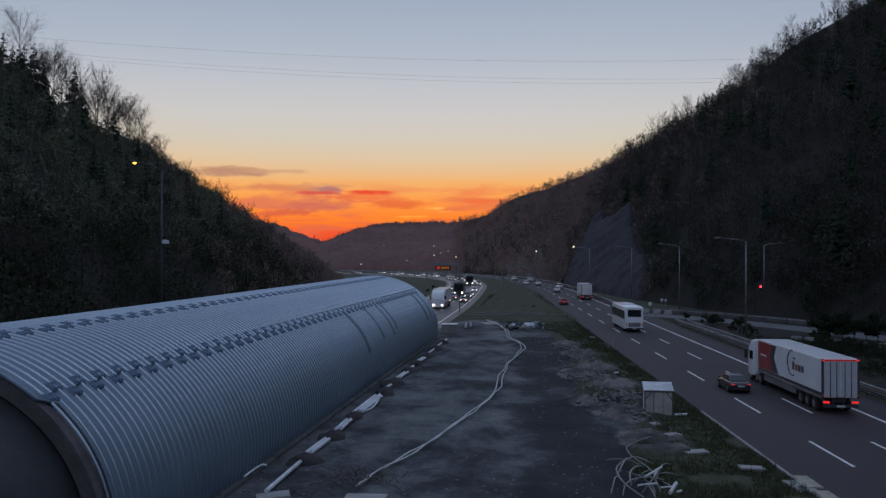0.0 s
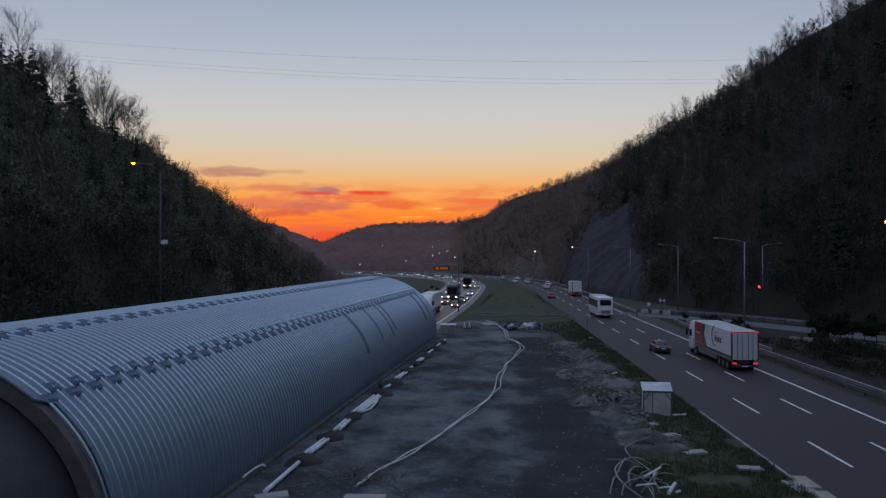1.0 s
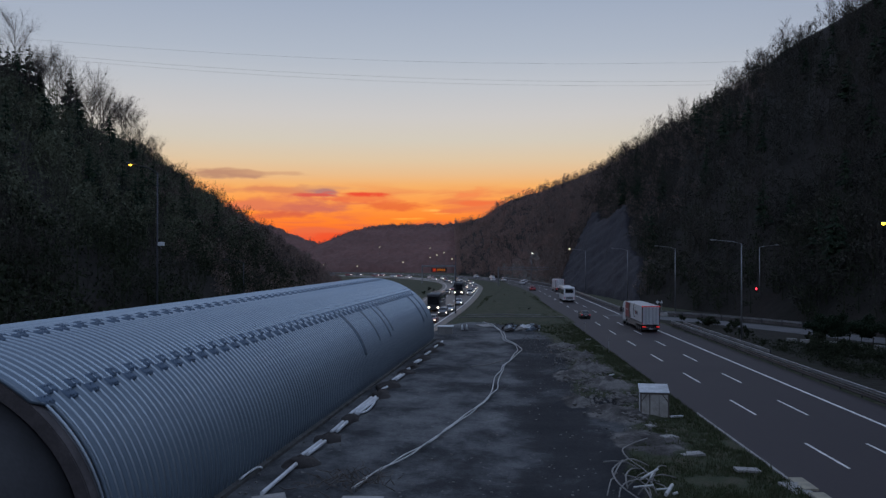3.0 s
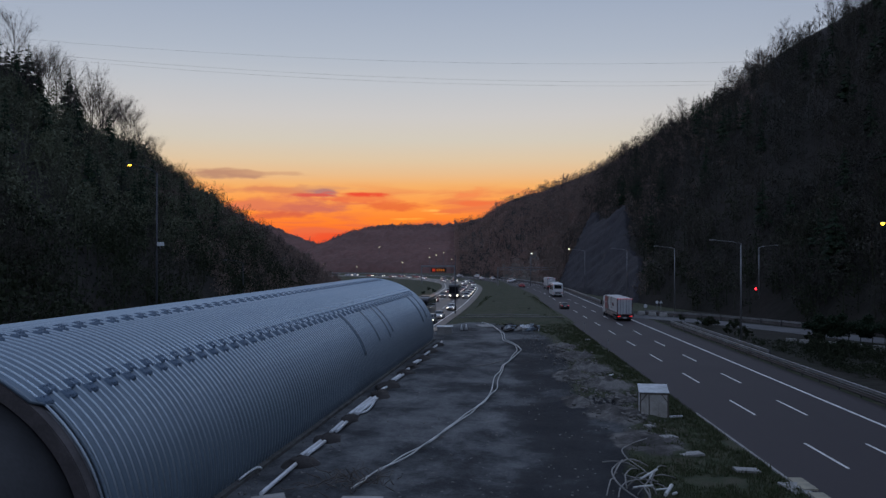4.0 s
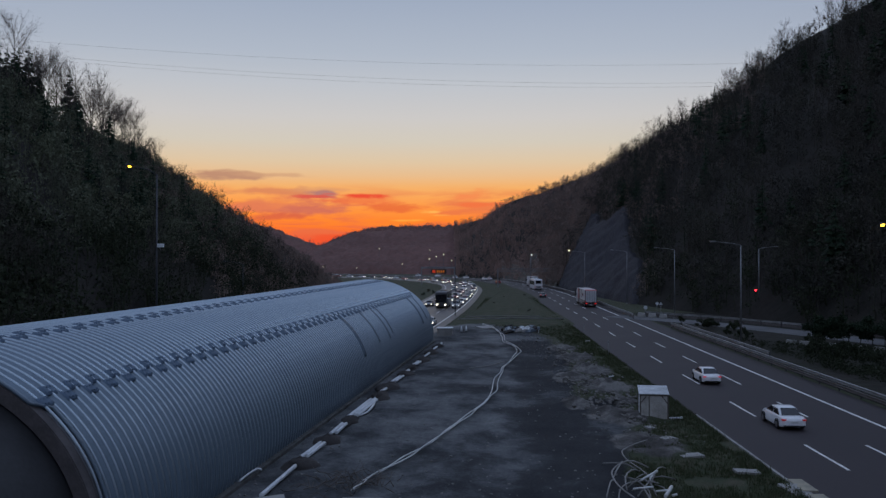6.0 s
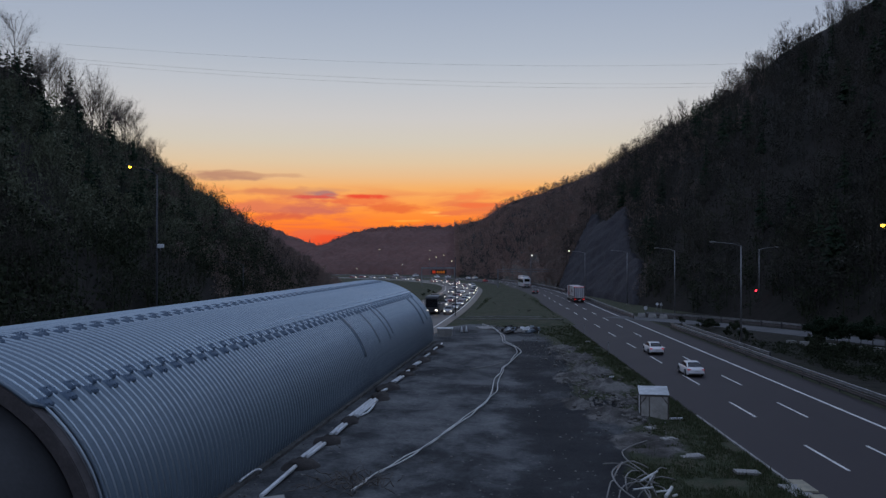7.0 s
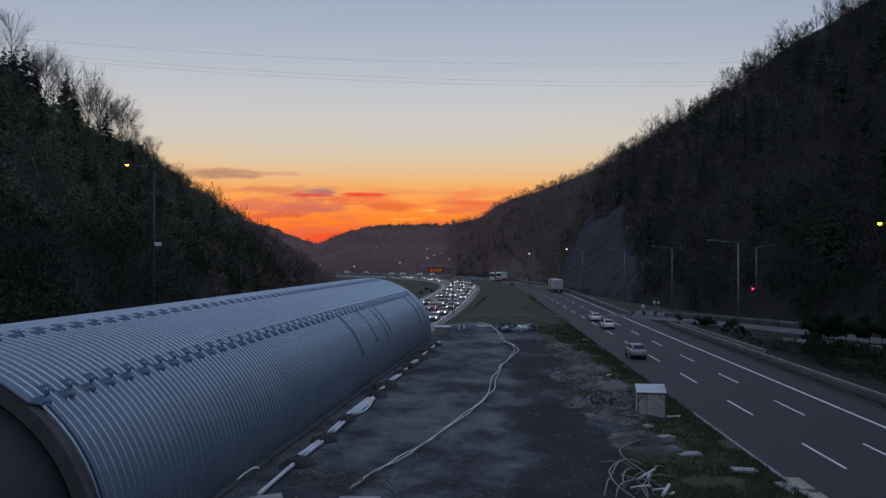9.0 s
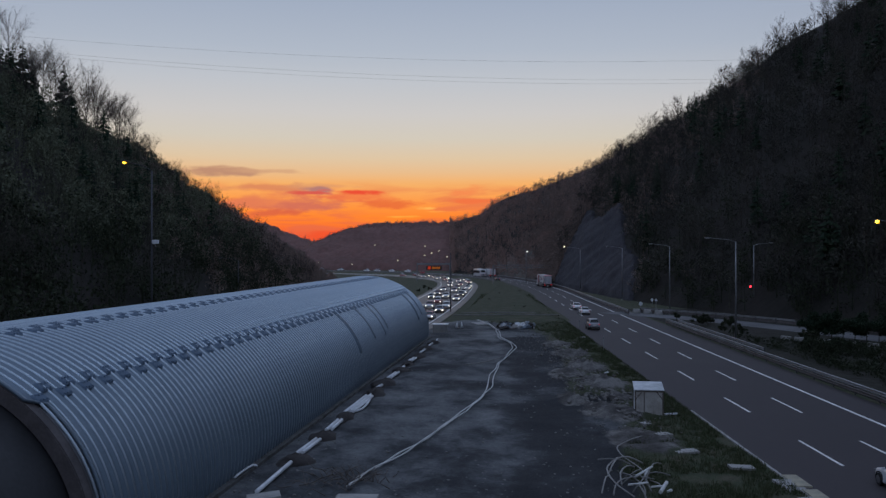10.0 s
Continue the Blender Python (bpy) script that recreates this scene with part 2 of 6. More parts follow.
MIDWOOD = material("hazed_brown_wood", (0.36, 0.235, 0.195), 0.95, scale=15, grain=1, bump=0.6, depth=0.4,
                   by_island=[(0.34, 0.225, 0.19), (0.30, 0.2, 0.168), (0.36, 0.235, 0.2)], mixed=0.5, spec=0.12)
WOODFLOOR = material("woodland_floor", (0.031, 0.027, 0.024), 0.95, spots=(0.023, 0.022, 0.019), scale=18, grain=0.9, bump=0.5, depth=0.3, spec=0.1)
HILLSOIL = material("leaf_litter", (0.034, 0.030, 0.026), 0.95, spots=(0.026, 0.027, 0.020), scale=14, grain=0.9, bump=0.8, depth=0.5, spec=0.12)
GRASSBLADE = material("grass_blades", (0.05, 0.075, 0.03), 0.9, scale=2, grain=5, bump=0,
                      by_island=[(0.045, 0.07, 0.028), (0.07, 0.08, 0.04), (0.035, 0.055, 0.025), (0.09, 0.085, 0.05)], spec=0.12)
HEADLIGHT = material("headlight", (0.9, 0.9, 0.85), 0.2, emit=(1.0, 0.88, 0.7), power=5.0)
DIMLIGHT = material("side_light", (0.9, 0.9, 0.85), 0.2, emit=(1.0, 0.9, 0.75), power=1.6)
TAILLIGHT = material("tail_light", (0.5, 0.02, 0.02), 0.3, emit=(1.0, 0.03, 0.03), power=0.7)
CARTAIL = material("car_tail_light", (0.42, 0.02, 0.03), 0.3, emit=(1.0, 0.05, 0.07), power=0.32)
CLEARLENS = material("clear_lens", (0.35, 0.36, 0.37), 0.15, 0.3, scale=0.3, grain=20, bump=0)
REDSTRIP = material("glowing_red_strip", (0.45, 0.02, 0.025), 0.4, emit=(1.0, 0.05, 0.05), power=0.10)
REDLENS = material("red_lens", (0.28, 0.012, 0.014), 0.3, emit=(1.0, 0.04, 0.04), power=0.12)
SODIUM = material("sodium_lamp", (0.9, 0.6, 0.1), 0.3, emit=(1.0, 0.55, 0.03), power=7.0)
PALELAMP = material("pale_lamp", (0.9, 0.85, 0.7), 0.3, emit=(1.0, 0.85, 0.45), power=1.5)
REDSIGNAL = material("red_signal", (0.6, 0.05, 0.05), 0.3, emit=(1.0, 0.03, 0.05), power=4.0)
AMBER_LED = material("amber_led", (0.6, 0.2, 0.02), 0.3, emit=(1.0, 0.24, 0.02), power=0.17)
RED_LED = material("red_led", (0.6, 0.05, 0.02), 0.3, emit=(1.0, 0.08, 0.02), power=0.24)


def paint(name, color, metal=0.0):
    return material(name, color, 0.32, metal, scale=1.5, grain=4, spread=0.12, bump=0, coat=0.4)


WHITE = paint("white_paint", (0.80, 0.80, 0.81))
SILVER = paint("silver_paint", (0.62, 0.63, 0.65), 0.1)
GREYSILVER = paint("grey_silver_paint", (0.27, 0.28, 0.30), 0.3)
DOORGREY = paint("pale_grey_door", (0.5, 0.51, 0.53))
BLACK = paint("black_paint", (0.018, 0.018, 0.02))
RED = paint("red_paint", (0.42, 0.025, 0.03))
REDDEEP = paint("deep_red_panel", (0.36, 0.03, 0.035))
CHARCOAL = paint("charcoal_panel", (0.05, 0.05, 0.055))
MIXED = material("car_paint", (0.4, 0.4, 0.4), 0.32, 0.1, scale=1.5, grain=4, spread=0.1, bump=0, coat=0.4,
                 by_object=[(0.7, 0.7, 0.7), (0.45, 0.46, 0.48), (0.05, 0.05, 0.055), (0.65, 0.65, 0.66), (0.16, 0.17, 0.19), (0.3, 0.04, 0.04), (0.6, 0.6, 0.62)])


def ground_material():
    """Stony yard, worn grass and bare soil on one sheet; the mesh says how much of each."""
    m = bpy.data.materials.new("ground_soil_and_grass")
    m.use_nodes = True
    n, l = m.node_tree.nodes, m.node_tree.links
    bs = n["Principled BSDF"]
    bs.inputs["Roughness"].default_value = 0.92
    bs.inputs["Specular IOR Level"].default_value = 0.2
    tc = n.new("ShaderNodeTexCoord")

    def tex(scale, detail=6, rough=0.6, stretch=None):
        t = n.new("ShaderNodeTexNoise")
        t.inputs["Scale"].default_value, t.inputs["Detail"].default_value, t.inputs["Roughness"].default_value = scale, detail, rough
        if stretch:
            mp = n.new("ShaderNodeMapping")
            mp.inputs["Scale"].default_value = stretch
            mp.inputs["Rotation"].default_value = (0, 0, 0.35)
            l.new(tc.outputs["Object"], mp.inputs[0])
            l.new(mp.outputs[0], t.inputs["Vector"])
        else:
            l.new(tc.outputs["Object"], t.inputs["Vector"])
        return t.outputs["Fac"]

    yard = ramp(n, [(0.30, (0.023, 0.0245, 0.028, 1)), (0.41, (0.034, 0.0355, 0.039, 1)), (0.47, (0.064, 0.067, 0.071, 1)), (0.53, (0.108, 0.111, 0.115, 1)), (0.66, (0.18, 0.181, 0.181, 1))])
    # darkens the yard where it is damp, and the dug hole for its shade
    wet = n.new("ShaderNodeMath")
    wet.operation = "MULTIPLY_ADD"
    wet.inputs[1].default_value = -0.15
    grass = ramp(n, [(0.34, (0.03, 0.038, 0.02, 1)), (0.48, (0.05, 0.058, 0.032, 1)), (0.58, (0.07, 0.066, 0.042, 1)), (0.7, (0.095, 0.083, 0.06, 1))])
    l.new(tex(0.6, 8, 0.7), grass.inputs[0])
    soil = ramp(n, [(0.35, (0.034, 0.03, 0.028, 1)), (0.48, (0.075, 0.069, 0.065, 1)), (0.62, (0.17, 0.16, 0.15, 1))])
    l.new(tex(0.45, 8, 0.65), soil.inputs[0])
    at = n.new("ShaderNodeAttribute")
    at.attribute_name = "cover"
    sp = n.new("ShaderNodeSeparateXYZ")
    l.new(at.outputs["Vector"], sp.inputs[0])

    l.new(sp.outputs["Z"], wet.inputs[0])
    l.new(tex(0.16, 9, 0.68, (1.0, 0.75, 1)), wet.inputs[2])
    l.new(wet.outputs[0], yard.inputs[0])

    def edge(out, breakup):
        add = n.new("ShaderNodeMath")
        add.operation = "MULTIPLY_ADD"
        l.new(tex(breakup, 6, 0.7), add.inputs[0])
        add.inputs[1].default_value = 0.9
        l.new(out, add.inputs[2])
        c = ramp(n, [(0.8, (0, 0, 0, 1)), (1.08, (1, 1, 1, 1))])
        c.color_ramp.elements[1].position = 1.0
        l.new(add.outputs[0], c.inputs[0])
        return c.outputs[0]

    a, b = n.new("ShaderNodeMixRGB"), n.new("ShaderNodeMixRGB")
    l.new(edge(sp.outputs["X"], 0.5), a.inputs[0])
    l.new(grass.outputs[0], a.inputs[1])
    l.new(yard.outputs[0], a.inputs[2])
    l.new(edge(sp.outputs["Y"], 0.7), b.inputs[0])
    l.new(a.outputs[0], b.inputs[1])
    l.new(soil.outputs[0], b.inputs[2])
    fine = tex(6, 6, 0.75)
    mul = n.new("ShaderNodeMixRGB")
    mul.blend_type = "MULTIPLY"
    mul.inputs[0].default_value = 0.6
    fr = ramp(n, [(0.3, (0.35, 0.35, 0.35, 1)), (0.7, (1.4, 1.4, 1.4, 1))])
    l.new(fine, fr.inputs[0])
    l.new(b.outputs[0], mul.inputs[1])
    l.new(fr.outputs[0], mul.inputs[2])
    l.new(mul.outputs[0], bs.inputs["Base Color"])
    bp = n.new("ShaderNodeBump")
    bp.inputs["Strength"].default_value, bp.inputs["Distance"].default_value = 0.7, 0.08
    l.new(fine, bp.inputs["Height"])
    l.new(bp.outputs[0], bs.inputs["Normal"])
    return m


GROUND = ground_material()


# ---- mesh tools ----
class Mesh:
    """Collects vertices and faces of one part."""

    def __init__(self):
        self.v, self.f, self.smooth = [], [], []

    def add(self, verts, faces, smooth=False):
        o = len(self.v)
        self.v += [tuple(p) for p in verts]
        self.f += [tuple(i + o for i in q) for q in faces]
        self.smooth += [smooth] * len(faces)
        return self

    def box(self, x0, x1, y0, y1, z0, z1, bevel=0.0, m=None):
        bm = bmesh.new()
        bmesh.ops.create_cube(bm, size=1, matrix=Matrix.LocRotScale(((x0 + x1) / 2, (y0 + y1) / 2, (z0 + z1) / 2), None, (x1 - x0, y1 - y0, z1 - z0)))
        if bevel:
            bmesh.ops.bevel(bm, geom=list(bm.edges), offset=bevel, segments=2, affect="EDGES", profile=0.6)
        if m is not None:
            bm.transform(m)
        bm.verts.index_update()
        self.add([v.co for v in bm.verts], [[v.index for v in f.verts] for f in bm.faces])
        bm.free()
        return self

    def loft(self, rings, cap=True, smooth=True, closed=True):
        k = len(rings[0])
        verts = [p for r in rings for p in r]
        faces = []
        for i in range(len(rings) - 1):
            for j in range(k if closed else k - 1):
                faces.append((i * k + j, i * k + (j + 1) % k, (i + 1) * k + (j + 1) % k, (i + 1) * k + j))
        o = len(self.v)
        self.add(verts, faces, smooth)
        if cap:
            self.f += [tuple(o + j for j in reversed(range(k))), tuple(o + (len(rings) - 1) * k + j for j in range(k))]
            self.smooth += [False, False]
        return self

    def pipe(self, points, radius, sides=6, cap=True):
        """A round bar along points; radius is one number or one for each point."""
        pts = [Vector(p) for p in points]
        rad = radius if isinstance(radius, (list, tuple)) else [radius] * len(pts)
        rings = []
        for i, p in enumerate(pts):
            d = (pts[min(i + 1, len(pts) - 1)] - pts[max(i - 1, 0)]).normalized()
            up = Vector((0, 0, 1)) if abs(d.z) < 0.95 else Vector((1, 0, 0))
            a = d.cross(up).normalized()
            b = a.cross(d)
            rings.append([p + rad[i] * (math.cos(q) * a + math.sin(q) * b) for q in (2 * math.pi * j / sides for j in range(sides))])
        return self.loft(rings, cap)

    def data(self, name, mat):
        me = bpy.data.meshes.new(name)
        me.from_pydata(self.v, [], self.f)
        me.polygons.foreach_set("use_smooth", self.smooth)
        me.materials.append(mat)
        me.update()
        return me


def part(name, mesh, mat, parent=None, label="", m=None):
    """Links a mesh as one object under a thing or under a part."""
    ob = new(name, mesh.data(name, mat) if isinstance(mesh, Mesh) else mesh)
    if parent is not None:
        ob.parent = parent
    if m is not None:
        ob.matrix_basis = m
    if label:
        tagged(ob, label)
    return ob


def thing(name, label, category, m=None, group="", kind=""):
    ob = new(name)
    ob.empty_display_size = 0.3
    if m is not None:
        ob.matrix_basis = m
    return tagged(ob, label, category, group, kind)


def structure(name, mesh, mat, label, category):
    return tagged(new(name, mesh.data(name, mat)), label, category, kind="structure")


def smooth_line(points, step):
    """Points every step metres along a soft curve through the given ones."""
    p = np.array(points, float)
    p = np.vstack([2 * p[0] - p[1], p, 2 * p[-1] - p[-2]])
    out = []
    for i in range(1, len(p) - 2):
        a, b, c, d = p[i - 1:i + 3]
        k = max(2, int(np.linalg.norm(c - b) / step))
        for u in np.arange(k) / k:
            out.append(0.5 * (2 * b + (c - a) * u + (2 * a - 5 * b + 4 * c - d) * u ** 2 + (3 * b - a - 3 * c + d) * u ** 3))
    return np.array(out + [p[-2]])


class Line:
    """A way on the plan: place and heading by length, with an offset to its right-hand side."""

    def __init__(self, pts):
        self.p = np.array(pts, float)[:, :2]
        self.s = np.r_[0, np.cumsum(np.linalg.norm(np.diff(self.p, axis=0), axis=1))]

    def at(self, s, off=0.0):
        x, y = np.interp(s, self.s, self.p[:, 0]), np.interp(s, self.s, self.p[:, 1])
        e = 1.5
        dx = np.interp(s + e, self.s, self.p[:, 0]) - np.interp(s - e, self.s, self.p[:, 0])
        dy = np.interp(s + e, self.s, self.p[:, 1]) - np.interp(s - e, self.s, self.p[:, 1])
        n = math.hypot(dx, dy) or 1
        return x + off * dy / n, y - off * dx / n, math.degrees(math.atan2(-dx, dy))

    def by_y(self, y):
        return float(np.interp(y, self.p[:, 1], self.s))


def strip(line, s0, s1, o0, o1, z0, z1, step=4.0):
    """A slab between two offsets of a line."""
    k = max(1, int((s1 - s0) / step))
    rings = []
    for i in range(k + 1):
        s = s0 + (s1 - s0) * i / k
        a, b = line.at(s, o0), line.at(s, o1)
        rings.append([(a[0], a[1], z1), (b[0], b[1], z1), (b[0], b[1], z0), (a[0], a[1], z0)])
    return Mesh().loft(rings, True, False)


# ---- the two carriageways and the tube's axis ----
def bend(y):
    return -0.0008 * max(0.0, y - 235) ** 2 - 0.003 * max(0.0, y - 385) ** 2


MAIN = Line([(19.6 + 0.0387 * y + bend(y), y) for y in range(-60, 560, 4)])          # first lane line, driving away
OPP = Line(smooth_line([(-31.4, -60), (-23.8, 0), (-16.2, 60), (-9.6, 112), (-6.0, 140), (-0.6, 190), (4.3, 250), (6.4, 290), (5.0, 330),
                        (-3, 365), (-18, 400), (-40, 430), (-76, 456), (-130, 480)], 3.0))
AXIS = Line([(-23.78 + 0.1255 * s, 0.9921 * s) for s in (-20, 60, 140)])
LANE2, EDGE_R, SHOULDER = 3.6, 7.2, 10.45


def build_roads():
    s1 = MAIN.s[-1]
    structure("road", strip(MAIN, 0, s1, -3.9, SHOULDER, -0.25, 0.02), ASPHALT, "grey asphalt three-lane carriageway with a wide shoulder", "road")
    structure("road_oncoming", strip(OPP, 0, OPP.s[-1], -6.8, 6.8, -0.25, 0.024), WORNROAD, "grey asphalt carriageway full of oncoming traffic", "road")
    structure("kerb", strip(MAIN, 0, MAIN.by_y(60), -4.06, -3.9, -0.2, 0.06), CONCRETE, "pale concrete kerb along the grass verge", "kerb")
    structure("kerb_overgrown", strip(MAIN, MAIN.by_y(60), s1, -4.06, -3.9, -0.2, 0.035), MUD, "low kerb overgrown with soil and grass", "kerb")
    structure("edge_line", strip(MAIN, 0, s1, EDGE_R - 0.12, EDGE_R + 0.12, 0.0, 0.026), MARKING, "solid white edge line on the asphalt", "road marking")
    dash = strip(Line([(0, -10), (0, 10)]), 7, 13, -0.085, 0.085, -0.01, 0.006, 6)
    me = dash.data("lane_dash", MARKING)
    for off in (0.0, LANE2):
        for i in range(-4, 26):
            x, y, h = MAIN.at(MAIN.by_y(47.6 + 14.9 * i), off)
            if y > 430:
                continue
            ob = part("lane_dash", me, None, None, m=pose(x, y, 0.022, 0, 0, h))
            tagged(ob, "worn white lane dash painted on asphalt", "road marking", "lane dashes", "structure")
    for off in (-5.5, 5.2):
        structure("edge_line", strip(OPP, 0, OPP.s[-1], off - 0.12, off + 0.12, 0.0, 0.03), MARKING, "solid white edge line on the asphalt", "road marking")
    for off in (-1.8, 1.8):
        for i in range(36):
            x, y, h = OPP.at(170 + 12 * i, off)
            ob = part("lane_dash", me, None, None, m=pose(x, y, 0.026, 0, 0, h))
            tagged(ob, "worn white lane dash painted on asphalt", "road marking", "lane dashes", "structure")
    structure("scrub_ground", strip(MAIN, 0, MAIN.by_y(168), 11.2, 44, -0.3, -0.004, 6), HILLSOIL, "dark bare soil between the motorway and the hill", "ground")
    # exit road that leaves beyond the end of the rail and runs back along the hill foot
    side = Line(smooth_line([(32, 158), (38, 150), (44, 141), (49.5, 130), (55, 116), (62, 96), (72, 60), (84, 10)], 3))
    structure("road_side", strip(side, 0, side.s[-1], -3.2, 3.2, -0.25, 0.028), PALEROAD, "narrow asphalt side road at the hill foot", "road")
    return side


SIDE = build_roads()


def lerp_profile(y, pts):
    return float(np.interp(y, [p[0] for p in pts], [p[1] for p in pts]))


def build_ground():
    """One sheet: fine near the yard, coarse to the horizon."""
    xs = np.unique(np.r_[np.linspace(-1500, -60, 14), np.arange(-60, -14, 4), np.arange(-14, 9, 0.6), np.arange(9, 18, 0.3), np.arange(18, 20, 0.6), np.arange(20, 70, 3), np.linspace(70, 1500, 14)])
    ys = np.unique(np.r_[np.linspace(-400, 0, 8), np.arange(0, 30, 4), np.arange(30, 50, 0.7), np.arange(50, 104, 0.4), np.arange(104, 135, 0.7), np.arange(135, 300, 4), np.linspace(300, 2500, 16)])
    verts, cover = [], []
    for y in ys:
        tube_r = -23.78 + 0.1265 * y + 8.4
        road_l = 19.6 + 0.0387 * y + bend(y) - 4.2
        # the yard's edge on the side of the grass verge
        yr = lerp_profile(y, [(30, 9.5), (44, 9.3), (52, 11.5), (60, 11.8), (68, 10.5), (90, 13.0), (115, 14.0), (128, 12.5), (136, 8.0)])
        for x in xs:
            n1 = noise.noise((x * 0.35, y * 0.35, 0))
            n2 = noise.noise((x * 1.3, y * 1.3, 5))
            inside = min(x - tube_r + 3, yr - x, 137 - y)
            w = max(0.0, min(1.0, 0.5 + inside / 3.0))
            between = tube_r < x < road_l and 25 < y < 400
            z = -0.03
            if between:
                fade = min(1, (road_l - x) / 2.0, (x - tube_r) / 2.0)
                z = -0.03 + fade * (0.10 + 0.10 * n1 + 0.05 * n2)
                if y > 137:
                    opp_x = np.interp(y, OPP.p[:40 * 4, 1], OPP.p[:40 * 4, 0]) + 7
                    fade = max(0, min(1, (x - opp_x) / 4, (road_l - x) / 3))
                    z = -0.03 + fade * (0.45 + 0.1 * n1)
            # heaps of dug soil along the verge
            soil = 0.0
            for hx, hy, r, h in ((13.9, 72, 2.0, 0.7), (12.0, 58.6, 2.0, 0.5), (14.3, 82, 1.9, 0.6), (11.6, 77, 1.6, 0.4), (14.4, 93, 2.0, 0.45), (14.2, 102, 1.8, 0.35), (10.4, 63.5, 1.5, 0.45), (13.6, 65, 1.3, 0.5), (12.2, 50.5, 2.0, 0.25)):
                q = ((x - hx) ** 2 + ((y - hy) / 1.7) ** 2) / r ** 2
                if q < 4:
                    g = math.exp(-q * 1.3)
                    z += h * g * (1 + 0.7 * n1 + 0.75 * n2 + 0.5 * noise.noise((x * 2.6, y * 2.6, 9)))
                    soil = max(soil, g * 1.7)
            # the hole that was dug among them, its shade put into the colour
            pit = math.exp(-(((x - 12.0) / 1.35) ** 2 + ((y - 65.2) / 2.9) ** 2) ** 1.5)
            z -= 1.0 * pit * (1 + 0.4 * n2)
            w = max(w, min(1.0, 1.6 * pit))
            soil *= 1 - min(1, 1.3 * pit)
            on_opp = abs(x - np.interp(y, OPP.p[:150, 1], OPP.p[:150, 0])) < 7.2 and y > 100
            if on_opp:
                z = -0.06
            verts.append((x, y, z))
            wx = lerp_profile(y, [(38, 3.6), (43, 4.5), (68, 6.6), (89, 7.4), (115, 9.0)])
            damp = max(0.0, min(1.0, 0.5 + (x - wx + 1.5 * n1) / 2.0)) if 36 < y < 112 else 0.0
            if 30 < y < 118 and x < tube_r + 4:
                damp -= 0.6 * min(1.0, (tube_r + 4 - x) / 2)
            # third value: damp ground, plus the painted shade of the hole
            cover.append((w, soil, max(damp, 1.2 * pit)))
    nx = len(xs)
    faces = [(j * nx + i, j * nx + i + 1, (j + 1) * nx + i + 1, (j + 1) * nx + i) for j in range(len(ys) - 1) for i in range(nx - 1)]
    m = Mesh().add(verts, faces, True)
    ob = structure("ground", m, GROUND, "stony grey yard and worn grass verge between the carriageways", "ground")
    at = ob.data.attributes.new("cover", "FLOAT_VECTOR", "POINT")
    at.data.foreach_set("vector", np.array(cover, np.float32).ravel())
    return ob


build_ground()


# ---- hills ----
ROCK = [(0.526, -0.02), (0.535, 0.045), (0.538, 0.085), (0.546, 0.115), (0.565, 0.155), (0.574, 0.21), (0.583, 0.27), (0.594, 0.328), (0.602, 0.315), (0.609, 0.283),
        (0.620, 0.292), (0.634, 0.398), (0.645, 0.388), (0.648, 0.295), (0.646, 0.15), (0.650, 0.03), (0.650, -0.02)]


def on_rock(s, t):
    """Where the hill is cut to a bare sprayed face (s along it, t up it): a ragged outline with two peaks."""
    s += 0.003 * noise.noise((s * 300, t * 60, 4))
    t += 0.012 * noise.noise((s * 300, t * 60, 9))
    inside = False
    for (a, b), (c, d) in zip(ROCK, ROCK[1:] + ROCK[:1]):
        if (b > t) != (d > t) and s < a + (c - a) * (t - b) / (d - b):
            inside = not inside
    return inside


class Slope:
    """A hillside between a foot line and a ridge line."""

    def __init__(self, pairs, bulge=0.05, rough=1.0, canopy=0.0):
        self.p = smooth_line([tuple(f) + tuple(r) for f, r in pairs], 12.0)
        self.bulge, self.rough, self.canopy = bulge, rough, canopy

    def at(self, s, t):
        i = min(max(s, 0.0), 0.99999) * (len(self.p) - 1)
        k = int(i)
        q = self.p[k] + (self.p[k + 1] - self.p[k]) * (i - k)
        f, r = q[:3], q[3:]
        if t <= 1:
            p = f + (r - f) * t
            p[2] += math.sin(t * math.pi) * self.bulge * (r[2] - f[2])
        else:
            p = r + (r - f) * (t - 1) * np.array([1, 1, 0.0])
            p[2] -= (t - 1) ** 2 * 12
        a = min(1, max(0, t) * 4) * self.rough
        p[2] += a * (5.0 * noise.noise((p[0] * 0.022, p[1] * 0.022, 3)) * min(1, abs(1 - t) * 4 + 0.25) + 1.3 * noise.noise((p[0] * 0.11, p[1] * 0.11, 7)))
        if self.canopy:
            p[2] += self.canopy * (abs(noise.noise((p[0] * 0.13, p[1] * 0.13, 11))) + 0.7 * abs(noise.noise((p[0] * 0.3, p[1] * 0.3, 5))))
        return p

    def mesh(self, n, k, t1=1.5):
        v = [self.at(i / n, t1 * j / k) for i in range(n + 1) for j in range(k + 1)]
        for i in range(n + 1):
            v[i * (k + 1)][2] = -0.6
        f = [(i * (k + 1) + j, i * (k + 1) + j + 1, (i + 1) * (k + 1) + j + 1, (i + 1) * (k + 1) + j) for i in range(n) for j in range(k)]
        return Mesh().add(v, f, True)


